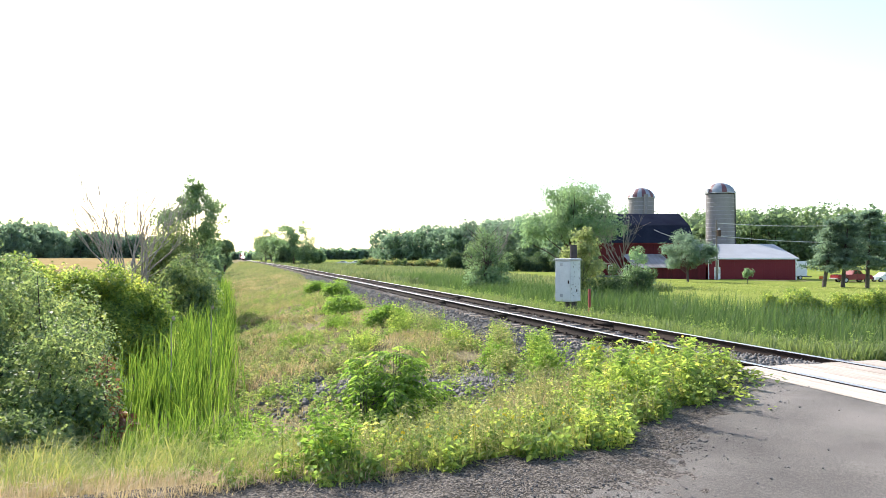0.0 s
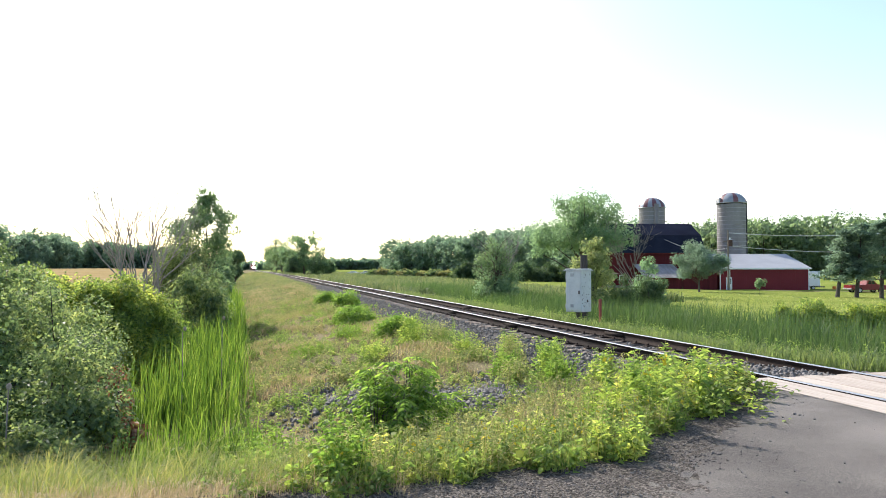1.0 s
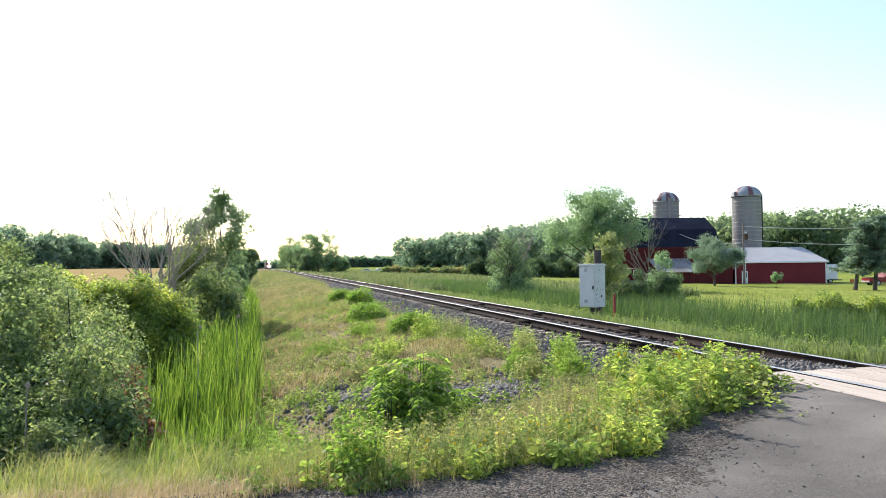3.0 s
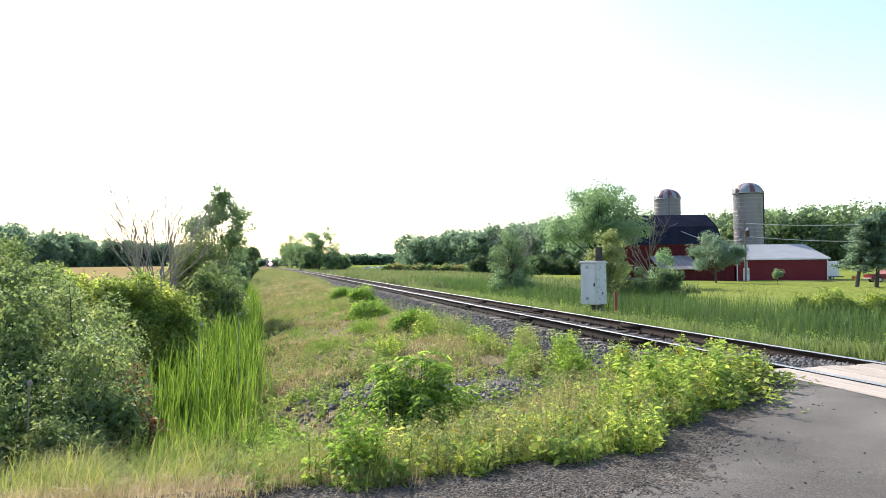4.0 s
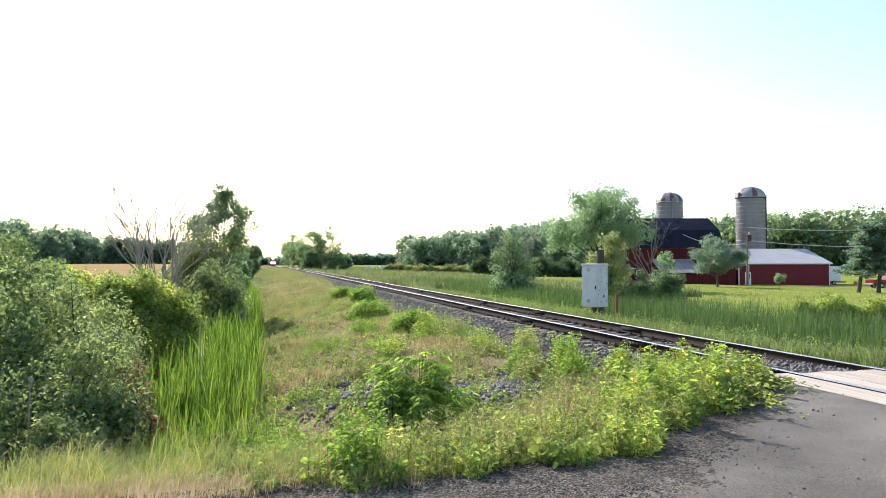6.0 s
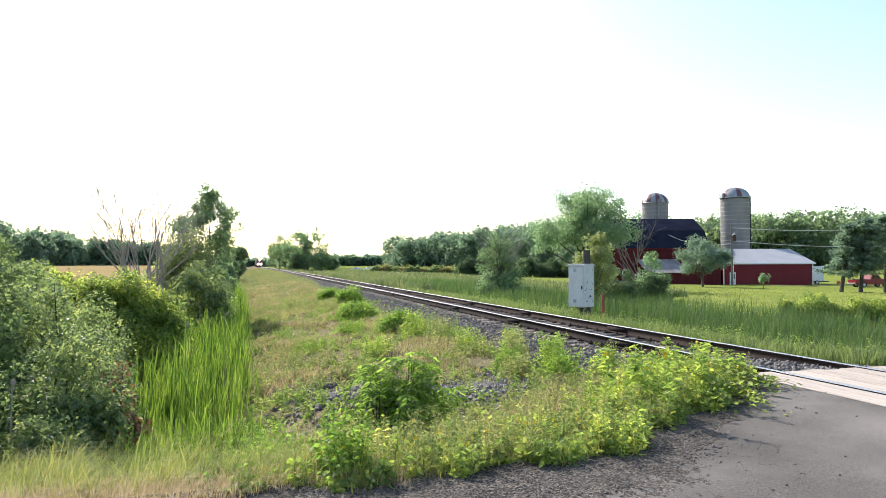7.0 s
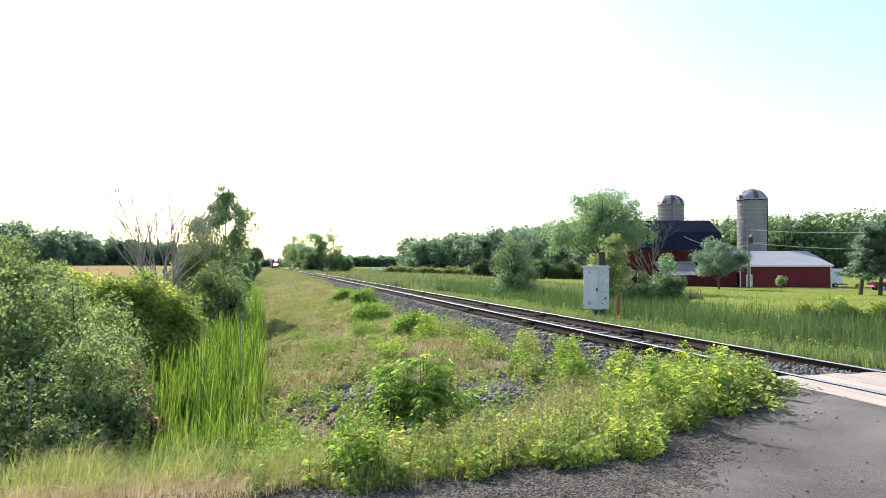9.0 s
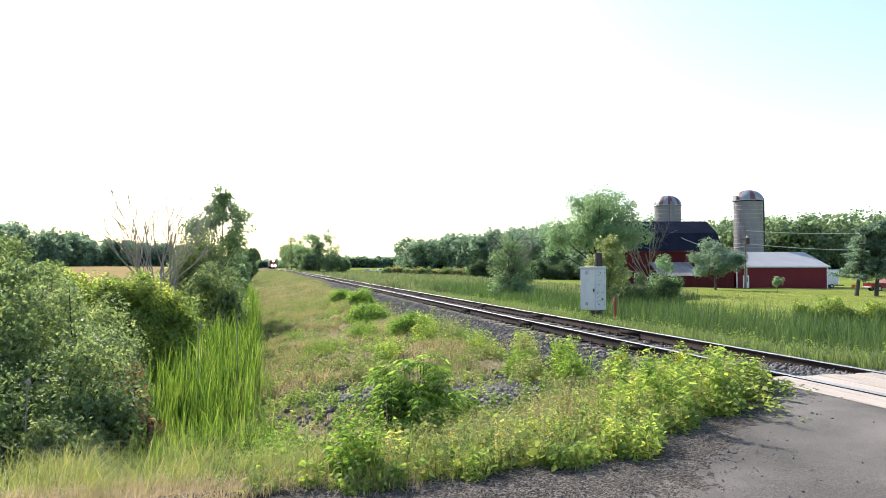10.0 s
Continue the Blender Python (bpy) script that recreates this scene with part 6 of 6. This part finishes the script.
        tagged(thing_np("leaves", [lf], (L_ASH, L_WEED, L_FINE)[k % 3], root), kind="stuff")


def build_stalks():
    rng = np.random.default_rng(431)
    for k in range(26):
        x = rng.uniform(3.6, 6.5)
        y = float(road_edge(x)) + rng.uniform(0.25, 1.3)
        hh = rng.uniform(0.6, 0.92) * (1 if x < 5.4 else 0.65)
        root = empty("evening_primrose", pose(x, y, float(ground_z(x, y)) - 0.02), "tall lime-green weed with lance-shaped leaves", "weed", "tall stalks on the verge")
        st, lf = weeds(rng, np.array([[0.0, 0, 0]]), np.array([hh]), 60, 0.12, 0.15, 0.14, True)
        thing_np("stem", [st], L_WEED, root)
        tagged(thing_np("leaves", [lf], L_WEED, root), kind="stuff")
        if k % 6 == 0:
            p = np.array([[0.0, 0, hh]]) + rng.normal(0, 0.02, (5, 3))
            tagged(thing_np("flower", [leaves(rng, p, rng.normal(size=(5, 3)) + [0, 0, 0.6], rng.normal(size=(5, 3)), 0.045, 0.5)], FLOWERY, root, "pale yellow flower"), kind="stuff")
    # yellow dots among the verge plants
    n = 160
    x = rng.uniform(0.5, 6.0, n)
    y = road_edge(x) + rng.uniform(0.15, 1.2, n)
    p = np.repeat(np.stack([x, y, ground_z(x, y) + rng.uniform(0.15, 0.4, n)], 1), 4, 0)
    tagged(new("small_flowers", mesh_np("small_flowers", [leaves(rng, p, rng.normal(size=p.shape), rng.normal(size=p.shape), 0.022, 0.5)], FLOWERY)), "tiny yellow flowers among the weeds", "flowers", kind="stuff")


def build_fallen_leaves():
    rng = np.random.default_rng(12)
    for k, (x, y) in enumerate([(5.35, 6.05), (5.5, 6.12)]):
        q = np.zeros((1, 3))
        ob = thing_np("fallen_leaf", [leaves(rng, q, np.array([[1.0, 0.4 * k, 0.25]]), np.array([[0.0, 0.1, 1.0]]), 0.07, 0.35)], L_WEED)
        ob.matrix_basis = pose(x, y, ROAD_Z + 0.03)
        tagged(ob, "single green leaf lying on the road", "leaf", "leaves on the road")


build_grass()
build_fallen_leaves()
build_stalks()
build_lawn()
build_weeds()


# ---------------------------------------------------------------- what moves
def motions():
    for k, c in enumerate(TRAIN):
        rows = []
        for s in range(0, 11):
            y = 522.0 - 14.8 * s + (0 if k == 0 else 20.5 + 16.6 * (k - 1))
            x0, x1 = float(track_x(y)), float(track_x(y + 16))
            rows.append((float(s), pose(x0, y, 0, 0, 0, math.degrees(math.atan2(-(x1 - x0), 16)))))
        walk(c, rows)


motions()
